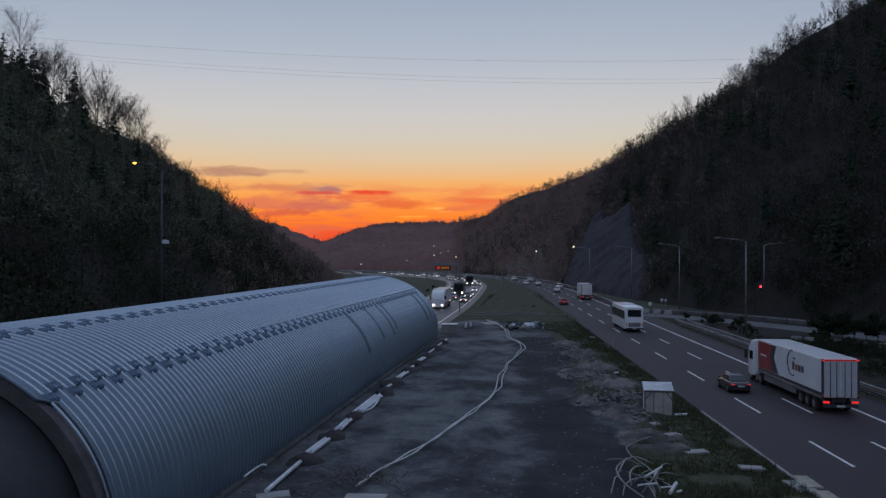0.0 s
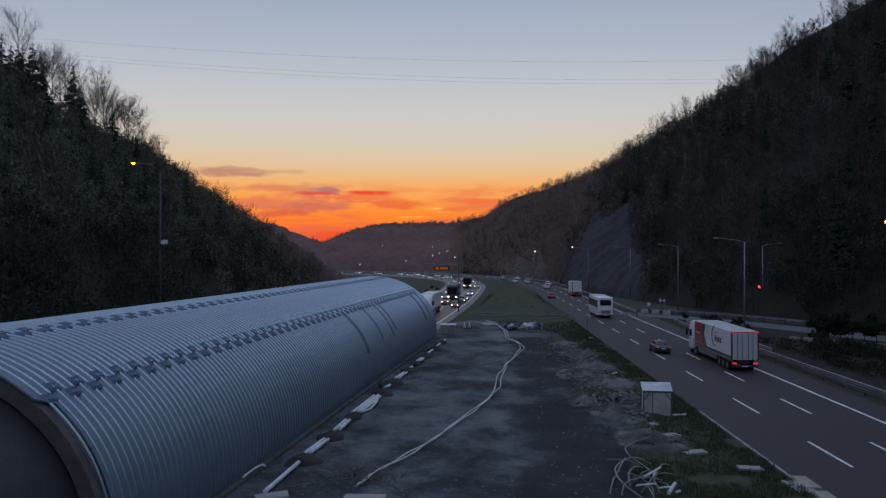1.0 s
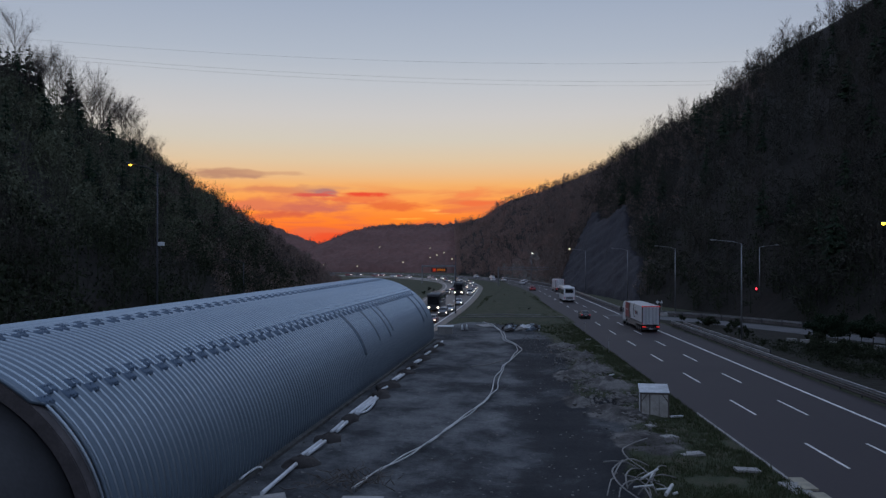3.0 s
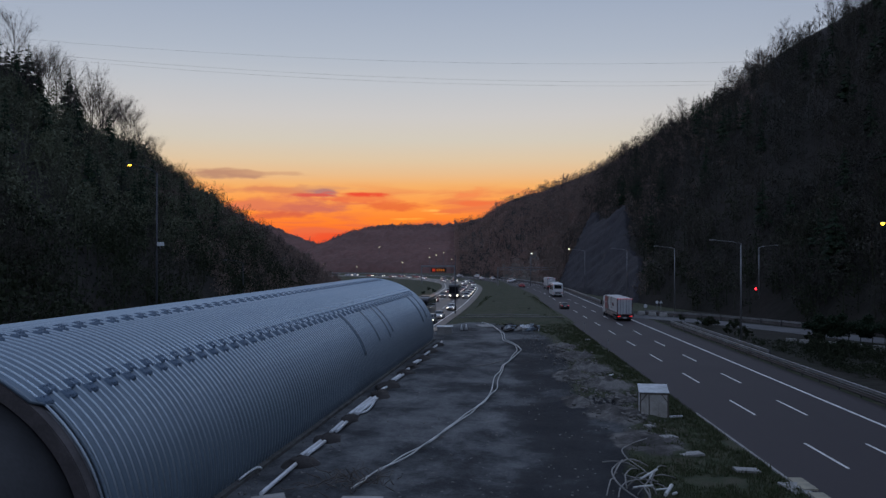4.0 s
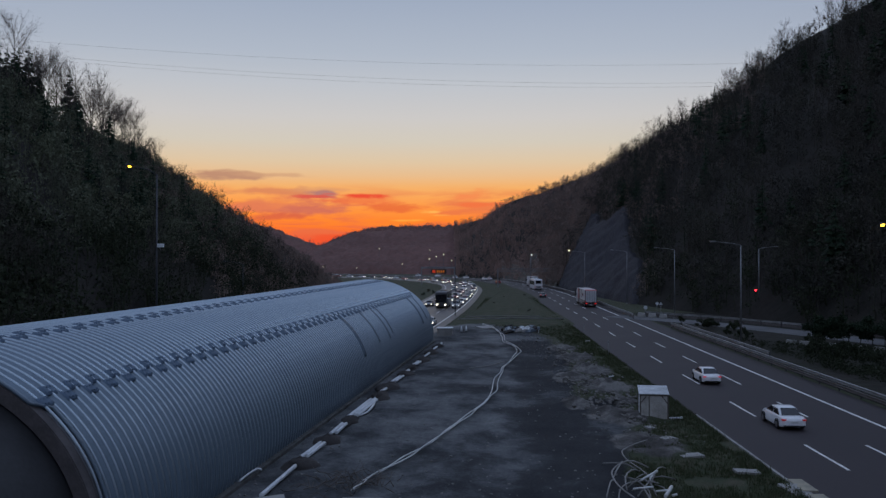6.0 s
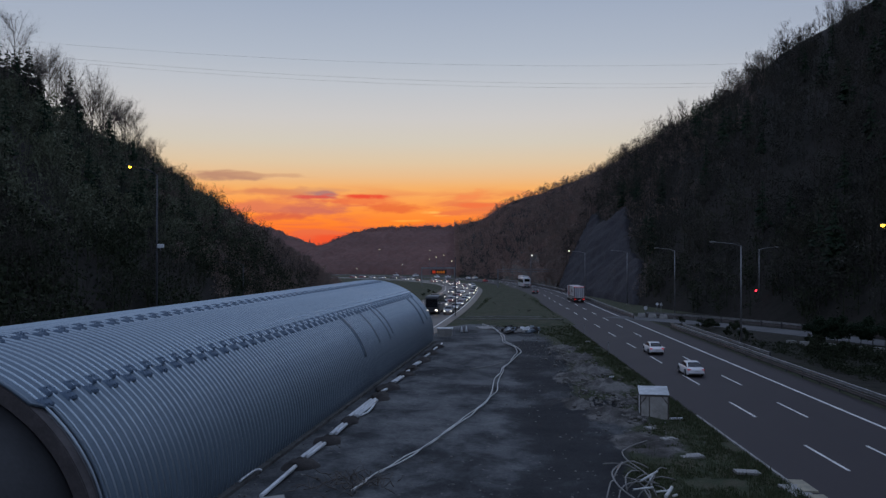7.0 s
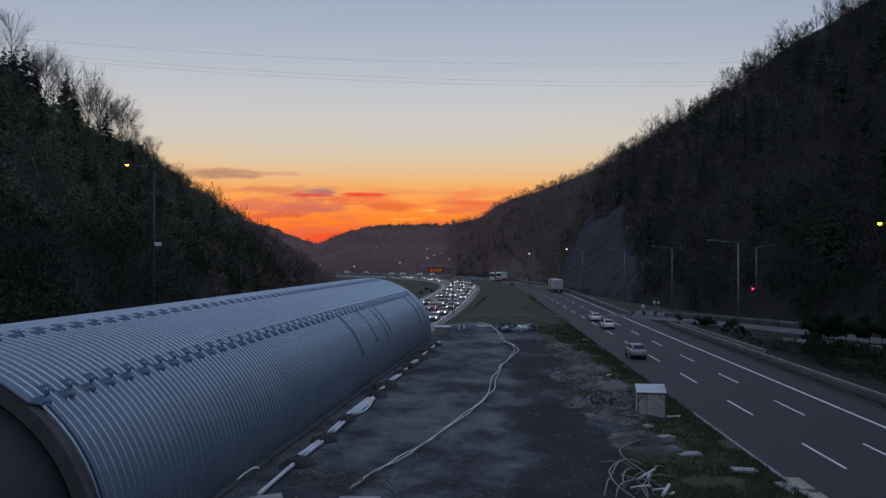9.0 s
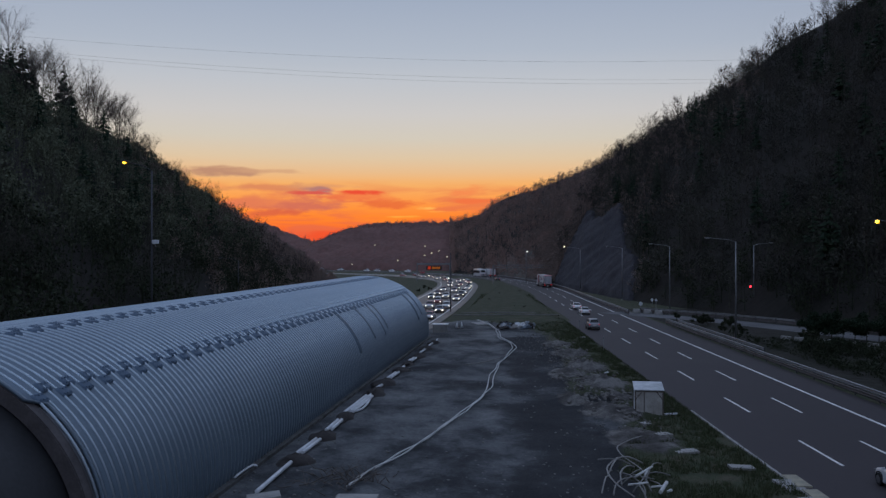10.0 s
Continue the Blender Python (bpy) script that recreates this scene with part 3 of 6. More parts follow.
RIGHT = Slope([((78, -60, 0), (175, -60, 101)), ((66, 40, 0), (165, 60, 104)), ((62, 105, 0), (145, 225, 98)), ((57, 140, 0), (137, 290, 92)),
               ((47, 178, 0), (131, 330, 89)), ((44, 205, 0), (123, 350, 82)), ((42, 235, 0), (110, 380, 72)), ((38, 275, 0), (94, 420, 62)),
               ((38, 312, 0), (69, 480, 52)), ((31, 365, 0), (44, 550, 46.5)), ((22, 412, 0), (27, 620, 38)), ((8, 450, 0), (10, 690, 36))])
LEFT = Slope([((-30, -60, 0), (-98, -40, 51)), ((-32, 30, 0), (-92, 60, 45)), ((-33, 80, 0), (-86, 145, 41)), ((-34, 110, 0), (-84, 165, 40)),
              ((-34, 150, 0), (-83, 190, 37.5)), ((-34, 190, 0), (-81, 220, 35)), ((-33, 230, 0), (-79, 260, 26)), ((-32, 270, 0), (-78, 320, 20)),
              ((-36, 300, 0), (-80, 352, 13)), ((-54, 330, 0), (-92, 388, 3)), ((-68, 350, 0), (-106, 415, 0))])
MIDDLE = Slope([((60, 520, 0), (60, 720, 40)), ((10, 500, 0), (17, 700, 34.5)), ((-40, 520, 0), (-39, 700, 33.5)), ((-80, 530, 0), (-76, 700, 27.5)),
                ((-110, 540, 0), (-105, 700, 16)), ((-135, 550, 0), (-125, 700, 7)), ((-165, 560, 0), (-160, 700, 4))], 0.04, 0.6, 4.0)
FAR = Slope([((-520, 900, 0), (-480, 1100, 75)), ((-300, 900, 0), (-265, 1100, 50)), ((-230, 900, 0), (-222, 1100, 40)), ((-170, 900, 0), (-168, 1100, 23)),
             ((-110, 900, 0), (-120, 1100, 12)), ((60, 900, 0), (60, 1100, 10))], 0.04, 0.6, 5.0)
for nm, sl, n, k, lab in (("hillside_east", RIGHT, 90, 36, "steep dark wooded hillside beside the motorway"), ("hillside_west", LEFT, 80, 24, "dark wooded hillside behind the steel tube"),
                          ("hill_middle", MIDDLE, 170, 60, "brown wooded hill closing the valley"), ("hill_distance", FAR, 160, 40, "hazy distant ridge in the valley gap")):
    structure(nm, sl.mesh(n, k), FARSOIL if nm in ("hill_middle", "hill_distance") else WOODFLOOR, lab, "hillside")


# ---- trees: templates in metres, trunk and crown apart ----
def bare_tree(rnd, h, twigs, fine=0.0035, limbs=13, thick=1.0):
    """Trunk with rising limbs, and a haze of fine twigs at their ends."""
    trunk, crown = Mesh(), Mesh()
    lean = Vector((rnd.uniform(-.06, .06), rnd.uniform(-.06, .06), 1))
    top = [lean * (h * f) + Vector((rnd.uniform(-.15, .15), rnd.uniform(-.15, .15), 0)) * h * 0.1 * f for f in (0, 0.3, 0.6, 0.88)]
    trunk.pipe(top, [h * q * thick for q in (0.016, 0.012, 0.008, 0.002)], 5)
    ends = []
    for i in range(limbs):
        f = rnd.uniform(0.3, 0.88)
        base = lean * (h * f)
        a = rnd.uniform(0, 6.28)
        ln = h * (0.42 - 0.28 * f) * rnd.uniform(0.8, 1.25)
        tip = base + Vector((math.cos(a) * ln * 0.62, math.sin(a) * ln * 0.62, ln * rnd.uniform(0.7, 1.1)))
        mid = base.lerp(tip, 0.5) + Vector((0, 0, -ln * 0.06))
        trunk.pipe([base, mid, tip], [h * q * thick for q in (0.006, 0.004, 0.0015)], 4, False)
        ends += [(base.lerp(tip, q), (tip - base).normalized()) for q in (0.45, 0.7, 1.0)]
    for i in range(twigs):
        p, d = rnd.choice(ends)
        ln = h * rnd.uniform(0.06, 0.17)
        dd = (d + Vector((rnd.gauss(0, .6), rnd.gauss(0, .6), rnd.gauss(0.25, .4)))).normalized()
        q = p + dd * ln
        w = dd.cross(Vector((rnd.gauss(0, 1), rnd.gauss(0, 1), rnd.gauss(0, 1)))).normalized() * h * fine
        crown.add([p - w, p + w, q], [(0, 1, 2)])
        for _ in range(2):
            r = p.lerp(q, rnd.uniform(0.3, 0.9))
            e = r + (dd + Vector((rnd.gauss(0, .7), rnd.gauss(0, .7), rnd.gauss(0.1, .5)))).normalized() * ln * 0.6
            crown.add([r - w * 0.7, r + w * 0.7, e], [(0, 1, 2)])
    return trunk, crown


def conifer(rnd, h, layers=16):
    trunk, crown = Mesh(), Mesh()
    trunk.pipe([(0, 0, 0), (0, 0, h * 0.5), (0, 0, h)], [h * 0.018, h * 0.012, h * 0.002], 5)
    for i in range(layers):
        f = 0.16 + 0.84 * i / layers
        r = h * 0.21 * (1 - f) ** 0.8 + 0.12
        for j in range(7):
            if rnd.random() < 0.14:
                continue
            a = rnd.uniform(0, 6.28)
            ln = r * rnd.uniform(0.6, 1.25)
            z = h * f + rnd.uniform(-.25, .25)
            dx, dy = math.cos(a), math.sin(a)
            w = ln * rnd.uniform(0.2, 0.34)
            tip = (dx * ln, dy * ln, z - ln * rnd.uniform(0.05, 0.4))
            l_, r_ = (dx * ln * .6 - dy * w, dy * ln * .6 + dx * w, z - ln * .22), (dx * ln * .6 + dy * w, dy * ln * .6 - dx * w, z - ln * .28)
            crown.add([(0, 0, z), l_, tip, r_, (dx * ln * .5, dy * ln * .5, z + 0.04 * h * (1 - f))], [(0, 1, 4), (1, 2, 4), (2, 3, 4), (3, 0, 4)])
    return trunk, crown


def leafy(rnd, h, n, size, thin=1.0, limbs=True, low=0.35):
    """A broken crown of many small leaf clumps round limbs."""
    trunk, crown = Mesh(), Mesh()
    trunk.pipe([(0, 0, 0), (rnd.uniform(-.03, .03) * h, 0, h * 0.45), (rnd.uniform(-.06, .06) * h, 0, h * 0.8)], [h * 0.018, h * 0.012, h * 0.004], 4)
    lobes = []
    for _ in range(9):
        a, f = rnd.uniform(0, 6.28), rnd.uniform(low, 0.92)
        rr = h * 0.2 * thin * rnd.uniform(0.4, 1.1) * (1.1 - abs(f - 0.55))
        c = Vector((math.cos(a) * rr, math.sin(a) * rr, h * f))
        lobes.append((c, h * rnd.uniform(0.08, 0.17)))
        if limbs:
            trunk.pipe([(0, 0, h * f * 0.7), c], [h * 0.006, h * 0.002], 3, False)
    for _ in range(n):
        c, r = rnd.choice(lobes)
        p = c + Vector((rnd.gauss(0, .55), rnd.gauss(0, .55), rnd.gauss(0, .5))) * r
        u = Vector((rnd.gauss(0, 1), rnd.gauss(0, 1), rnd.gauss(0, 1))).normalized() * size * rnd.uniform(0.6, 1.3)
        v = u.cross(Vector((rnd.gauss(0, 1), rnd.gauss(0, 1), rnd.gauss(0, 1)))).normalized() * size * rnd.uniform(0.4, 0.9)
        crown.add([p - u, p + v, p + u * 0.8, p - v * 0.7], [(0, 1, 2, 3)])
    return trunk, crown


def scatter(name, places, templates, mat, label, rnd):
    """One joined mesh of many copies of the templates."""
    vs, fs, off = [], [], 0
    arr = [(np.array(m.v, np.float32), m.f) for m in templates]
    for x, y, z, sc in places:
        v, f = arr[rnd.randrange(len(arr))]
        a = rnd.uniform(0, 6.28)
        c, s = math.cos(a) * sc, math.sin(a) * sc
        w = np.empty_like(v)
        w[:, 0], w[:, 1], w[:, 2] = v[:, 0] * c - v[:, 1] * s + x, v[:, 0] * s + v[:, 1] * c + y, v[:, 2] * sc * rnd.uniform(0.85, 1.2) + z
        vs.append(w)
        fs += [tuple(i + off for i in q) for q in f]
        off += len(v)
    me = bpy.data.meshes.new(name)
    me.from_pydata(np.concatenate(vs).tolist(), [], fs)
    me.materials.append(mat)
    return tagged(new(name, me), label, "woodland", kind="stuff")


def joined(pair):
    m = Mesh()
    m.v, m.f, m.smooth = list(pair[0].v), list(pair[0].f), list(pair[0].smooth)
    return m.add(pair[1].v, pair[1].f)


def build_woods():
    rnd = random.Random(4)
    small_bare = [joined(bare_tree(rnd, 9.0, 60, 0.0034, 9, 0.6)) for _ in range(5)]
    small_leaf = [joined(leafy(rnd, 8.5, 140, 0.29, 1.55, False, 0.1)) for _ in range(6)]
    far_leaf = [joined(leafy(rnd, 8.5, 62, 0.42, 1.5, False, 0.1)) for _ in range(5)]
    small_con = [joined(conifer(rnd, 11.0, 11)) for _ in range(4)]

    def spots(sl, count, s0, s1, t0, t1, sc=(0.7, 1.25), fade=0.0):
        """Random places on a slope; within fade of either end they grow rare."""
        out = []
        while len(out) < count:
            u, t = rnd.uniform(s0, s1), rnd.uniform(t0, t1)
            if fade and rnd.random() > min((u - s0) / fade, (s1 - u) / fade, 1.0):
                continue
            if sl is RIGHT and on_rock(u, t):
                continue
            p = sl.at(u, t)
            out.append((p[0], p[1], p[2] - 0.3, rnd.uniform(*sc)))
        return out

    # paler woods with distance: the colours carry the haze
    scatter("wood_far_east", spots(RIGHT, 2100, 0.62, 1.08, 0.0, 1.0, (0.4, 0.6), 0.08), far_leaf, MIDWOOD, "brown budding trees, paled for haze, on the far part of the hillside", rnd)
    scatter("wood_brown_east", spots(RIGHT, 1200, 0.50, 0.80, 0.0, 0.98, (0.5, 0.8), 0.1), small_leaf, HAZEWOOD, "brown budding trees, slightly paled for haze, halfway along the hillside", rnd)
    scatter("wood_bare_east", spots(RIGHT, 700, 0.3, 0.66, 0.02, 0.96), small_bare, HILLTWIGS, "bare brown trees covering the steep hillside", rnd)
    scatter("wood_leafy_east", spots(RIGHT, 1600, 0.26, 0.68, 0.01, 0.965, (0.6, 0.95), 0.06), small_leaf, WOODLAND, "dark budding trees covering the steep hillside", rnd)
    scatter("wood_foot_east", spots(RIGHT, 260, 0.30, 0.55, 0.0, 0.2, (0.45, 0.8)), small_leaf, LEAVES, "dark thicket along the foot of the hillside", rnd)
    scatter("wood_conifer_east", spots(RIGHT, 70, 0.3, 0.62, 0.05, 0.8), small_con, NEEDLES, "dark conifers among the hillside trees", rnd)
    scatter("wood_bare_west", spots(LEFT, 400, 0.3, 0.7, 0.02, 0.93, (0.55, 0.9)), small_bare, HILLTWIGS, "bare trees on the hillside behind the tube", rnd)
    # upper trees paler, foot trees darker: the slope's skylight put into colour
    scatter("wood_leafy_west", spots(LEFT, 850, 0.24, 0.68, 0.22, 0.94, (0.5, 0.9), 0.1), small_leaf, GREENWOOD, "dark green trees on the hillside behind the tube", rnd)
    scatter("wood_brown_west", spots(LEFT, 700, 0.47, 0.84, 0.0, 1.0, (0.5, 0.68), 0.1), small_leaf, HAZEWOOD, "brown budding trees, slightly paled for haze, along the lower hillside", rnd)
    scatter("wood_foot_west", spots(LEFT, 330, 0.27, 0.66, 0.0, 0.34, (0.5, 0.85), 0.05), small_leaf, LEAVES, "dark thicket added along the foot of the western hillside for its shade", rnd)
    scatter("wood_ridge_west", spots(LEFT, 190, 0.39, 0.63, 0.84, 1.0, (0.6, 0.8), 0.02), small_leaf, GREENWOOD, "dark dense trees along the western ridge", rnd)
    scatter("wood_far_west", spots(LEFT, 520, 0.66, 1.05, 0.0, 1.0, (0.32, 0.48), 0.06), far_leaf, MIDWOOD, "brown budding trees, paled for haze, where the western hill ends", rnd)
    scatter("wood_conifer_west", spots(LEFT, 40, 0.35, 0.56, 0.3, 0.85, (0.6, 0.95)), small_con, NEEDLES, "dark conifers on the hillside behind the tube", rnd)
    scatter("wood_middle", spots(MIDDLE, 1500, 0, 1, 0.88, 1.02, (0.2, 0.27)), far_leaf, FARWOOD, "reddish brown woods, paled for haze, on the hill closing the valley", rnd)
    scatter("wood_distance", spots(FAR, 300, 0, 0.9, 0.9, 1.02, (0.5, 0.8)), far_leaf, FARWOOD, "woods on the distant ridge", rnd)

    # trees that stand out against the sky
    bare = []
    for h, tw in ((11, 480), (10, 430), (12, 520), (9.5, 400)):
        t, c = bare_tree(rnd, h, tw, 0.0009, 18, 0.5)
        root = thing("bare_tree", "leafless brown tree standing against the evening sky", "tree", pose(0, 0, 0), "trees along the ridge")
        part("trunk", t, BARK, root)
        part("crown", c, TWIGS, root)
        bare.append(root)
    cons = []
    for h in (13, 11):
        t, c = conifer(rnd, h, 24)
        root = thing("conifer_tree", "dark conifer with drooping branches on the ridge", "tree", pose(0, 0, 0), "trees along the ridge")
        part("trunk", t, BARK, root)
        part("crown", c, NEEDLES, root)
        cons.append(root)
    used = set()

    def plant(root, p, sc):
        m = pose(p[0], p[1], p[2] - 0.3, 0, 0, rnd.uniform(0, 360)) @ Matrix.Diagonal((sc, sc, sc, 1))
        if root not in used:
            used.add(root)
            root.matrix_basis = m
        else:
            ob = copy_thing(root, m)
            ob.scale = (sc, sc, sc)

    for i in range(46):
        s = 0.385 + 0.24 * (i + rnd.uniform(-.3, .3)) / 46
        plant(rnd.choice(bare), LEFT.at(s, rnd.uniform(0.90, 1.0)), rnd.uniform(1.2, 1.6) * (0.5 if s < 0.45 else 0.95 if s < 0.585 else 0.62))
    for s, sc in ((0.425, 1.0), (0.437, 1.05), (0.452, 1.0), (0.461, 1.12), (0.469, 1.05), (0.502, 1.22), (0.509, 1.0), (0.447, 0.95)):
        plant(cons[len(used) % 2], LEFT.at(s, 0.97), sc)
    for i in range(84):
        s = 0.41 + 0.40 * (i + rnd.uniform(-.4, .4)) / 84
        clump = 1.25 if any(abs(s - q) < 0.016 for q in (0.455, 0.52, 0.545, 0.60, 0.625)) else 0.75
        plant(rnd.choice(bare), RIGHT.at(s, rnd.uniform(0.96, 1.03)), rnd.uniform(0.52, 0.82) * (clump if s < 0.66 else 0.42))


build_woods()


# ---- the corrugated steel tube ----
TUBE_W, TUBE_TOP, TUBE_C, TUBE_S0, TUBE_S1 = 8.34, 8.06, 1.32, 30.2, 113.4
RIB = 0.5


def tube_point(s, th, d=0.0):
    """On the tube's skin: s along the axis, th up from the right-hand side, d outwards."""
    x, y, _ = AXIS.at(s + 20.0, (TUBE_W + d) * math.cos(th))
    return (x, y, TUBE_C + (TUBE_TOP - TUBE_C + d) * math.sin(th))


def wave(s):
    return 0.05 * math.cos(2 * math.pi * s / RIB)


TH0 = -math.asin(TUBE_C / (TUBE_TOP - TUBE_C)) - 0.02


def build_tube():
    tube = thing("corrugated_tube", "long arched tunnel tube of bolted galvanised corrugated steel", "tunnel", pose(0, 0, 0))
    ths = np.linspace(TH0, math.pi - TH0, 64)
    n = int((TUBE_S1 - TUBE_S0) / (RIB / 8))
    # the lowest ring of plates starts a little further in, so that the mouth has a step at the bolted lap
    set_back = lambda t: 0.8 if t < math.radians(46) else 0.0
    outer = [[tube_point(TUBE_S0 + max(i * RIB / 8, set_back(t)), t, wave(i * RIB / 8)) for t in ths] for i in range(n + 1)]
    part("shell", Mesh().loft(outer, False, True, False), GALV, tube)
    k = int((TUBE_S1 - TUBE_S0) / 2)
    inner = [[tube_point(TUBE_S0 + i * (TUBE_S1 - TUBE_S0) / k, t, -0.12) for t in ths] for i in range(k + 1)]
    part("lining", Mesh().loft(inner, False, True, False), STEEL, tube, "dull inner face of the steel tube")
    # the crests of the corrugation, one rib after another, glint painted in paler steel
    half = 0.04
    sec = [(-half, 0.02), (-half * 0.8, 0.075), (-half * 0.3, 0.10), (half * 0.3, 0.10), (half * 0.8, 0.075), (half, 0.02)]
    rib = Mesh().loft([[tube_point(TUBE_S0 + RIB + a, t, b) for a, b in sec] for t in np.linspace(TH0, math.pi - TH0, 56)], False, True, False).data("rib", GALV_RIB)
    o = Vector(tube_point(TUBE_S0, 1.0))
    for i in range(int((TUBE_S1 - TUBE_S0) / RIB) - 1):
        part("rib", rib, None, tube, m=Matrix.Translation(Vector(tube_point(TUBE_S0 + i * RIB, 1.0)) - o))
    # bolted laps between the plates, staggered from ring to ring
    step = 3 * RIB
    for th, dth in ((math.radians(78.5), 0.028), (math.radians(47), 0.03)):
        c, w = TUBE_S0 + step / 2, 0.33
        rings = []
        for q in range(13):
            u = c + w * (q / 6 - 1)
            rim = 0.03 if q in (0, 12) else 0.098
            rings.append([tube_point(u, th + dth * e, min(rim, k) + 0.12 * wave(u - TUBE_S0)) for e, k in ((-1.05, 0.04), (-0.9, 0.1), (-0.33, 0.1), (0.33, 0.1), (0.9, 0.1), (1.05, 0.04))])
        lap = Mesh().loft(rings, False, True, False)
        for e in (-0.55, 0.55):
            for g in (-0.6, 0.0, 0.6):
                lap.pipe([tube_point(c + w * g, th + dth * e, 0.09), tube_point(c + w * g, th + dth * e, 0.135)], 0.035, 6)
        me = lap.data("bolted_lap", GALV_LAP)
        a, b = Vector(tube_point(TUBE_S0, th)), Vector(tube_point(TUBE_S0 + step, th))
        for i in range(int((TUBE_S1 - TUBE_S0 - 2) / step * 2)):
            sub = i % 2
            shift = (b - a) * (i / 2)
            up = Vector(tube_point(TUBE_S0, th + (dth if sub else -dth))) - a
            part("bolted_lap", me, None, tube, "dark bolted lap joint between plates", Matrix.Translation(shift + up))
    # darker wet rings on the far stretch, water streaks built as flat bands
    for s0, t0, t1 in ((73.0, 0.22, 0.80), (79.6, 0.3, 0.80), (84.6, 0.28, 0.82), (86.6, 0.34, 0.80), (106.0, 0.25, 0.80), (109.2, 0.3, 0.78)):
        rings = [[tube_point(s0 + e * 0.36, t, 0.099) for e in (-1, 1)] + [tube_point(s0 + e * 0.36, t, -0.06) for e in (1, -1)] for t in np.linspace(t0, t1, 12)]
        part("wet_band", Mesh().loft(rings, True, True), GALV_WET, tube, "darker wet streak on the shell, built as a flat band")
    # collar at the near mouth
    rim = Mesh()
    rim.loft([[tube_point(TUBE_S0 + a, t, b) for a, b in ((0.06, -0.66), (0.0, -0.06), (0.45, -0.06), (0.45, -0.66))] for t in ths], True, False)
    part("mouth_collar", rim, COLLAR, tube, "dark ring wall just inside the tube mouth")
    edge = Mesh()
    edge.loft([[tube_point(TUBE_S0 + a + set_back(t), t, b) for a, b in ((-0.05, -0.03), (-0.05, 0.1), (0.03, 0.1), (0.03, -0.03))] for t in ths], True, True)
    part("rim_flange", edge, GALV, tube, "thin steel flange round the mouth")
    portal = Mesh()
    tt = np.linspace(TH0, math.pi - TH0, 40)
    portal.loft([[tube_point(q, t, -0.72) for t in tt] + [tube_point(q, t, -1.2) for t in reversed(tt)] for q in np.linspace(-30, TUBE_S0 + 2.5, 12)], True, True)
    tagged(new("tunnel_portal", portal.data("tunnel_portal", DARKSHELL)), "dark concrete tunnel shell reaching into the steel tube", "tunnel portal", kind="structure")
    foot = Mesh()
    for sg in (1, -1):
        line = AXIS
        off = sg * (TUBE_W * math.cos(TH0))
        foot.add(*(lambda q: (q.v, q.f))(strip(line, TUBE_S0 + 20, TUBE_S1 + 20, off - 0.45, off + 0.45, -0.3, 0.16)))
    part("footing", foot, FOOTSOIL, tube, "strip footing covered with soil")
    return tube


build_tube()


# ---- vehicles: forward is +y, the origin lies on the road under the middle ----
def rounded(w, z0, z1, y, r=0.12, n=3, top=1.0):
    """A cross-section with rounded corners; top narrows its upper edge."""
    pts = []
    for cx, cz, a0 in ((w - r, z1 - r, 0), (-w + r, z1 - r, 90), (-w + r, z0 + r, 180), (w - r, z0 + r, 270)):
        for i in range(n + 1):
            a = radians(a0 + 90 * i / n)
            x, z = cx + r * math.cos(a), cz + r * math.sin(a)
            k = top + (1 - top) * (z1 - z) / (z1 - z0)
            pts.append((x * k, y, z))
    return pts


def wheel_meshes(r, w, rim_r):
    tyre = Mesh().loft([[(x, math.cos(a) * q, math.sin(a) * q) for a in np.linspace(0, 2 * math.pi, 18, endpoint=False)]
                        for x, q in ((-w / 2, r * 0.72), (-w / 2, r * 0.93), (-w * 0.3, r), (w * 0.3, r), (w / 2, r * 0.93), (w / 2, r * 0.72))], True, False)
    rim = Mesh().loft([[(x, math.cos(a) * q, math.sin(a) * q) for a in np.linspace(0, 2 * math.pi, 12, endpoint=False)]
                       for x, q in ((-w / 2 - 0.012, rim_r), (-w / 2 - 0.02, rim_r * 0.5), (w / 2 + 0.02, rim_r * 0.5), (w / 2 + 0.012, rim_r))], True, False)
    return tyre.data("wheel", RUBBER), rim.data("rim", RIM)


CAR_WHEEL, TRUCK_WHEEL = wheel_meshes(0.32, 0.22, 0.22), wheel_meshes(0.5, 0.32, 0.27)


def wheels(root, places, pair):
    for x, y, z in places:
        w = part("wheel", pair[0], None, root, m=pose(x, y, z))
        part("rim", pair[1], None, w)


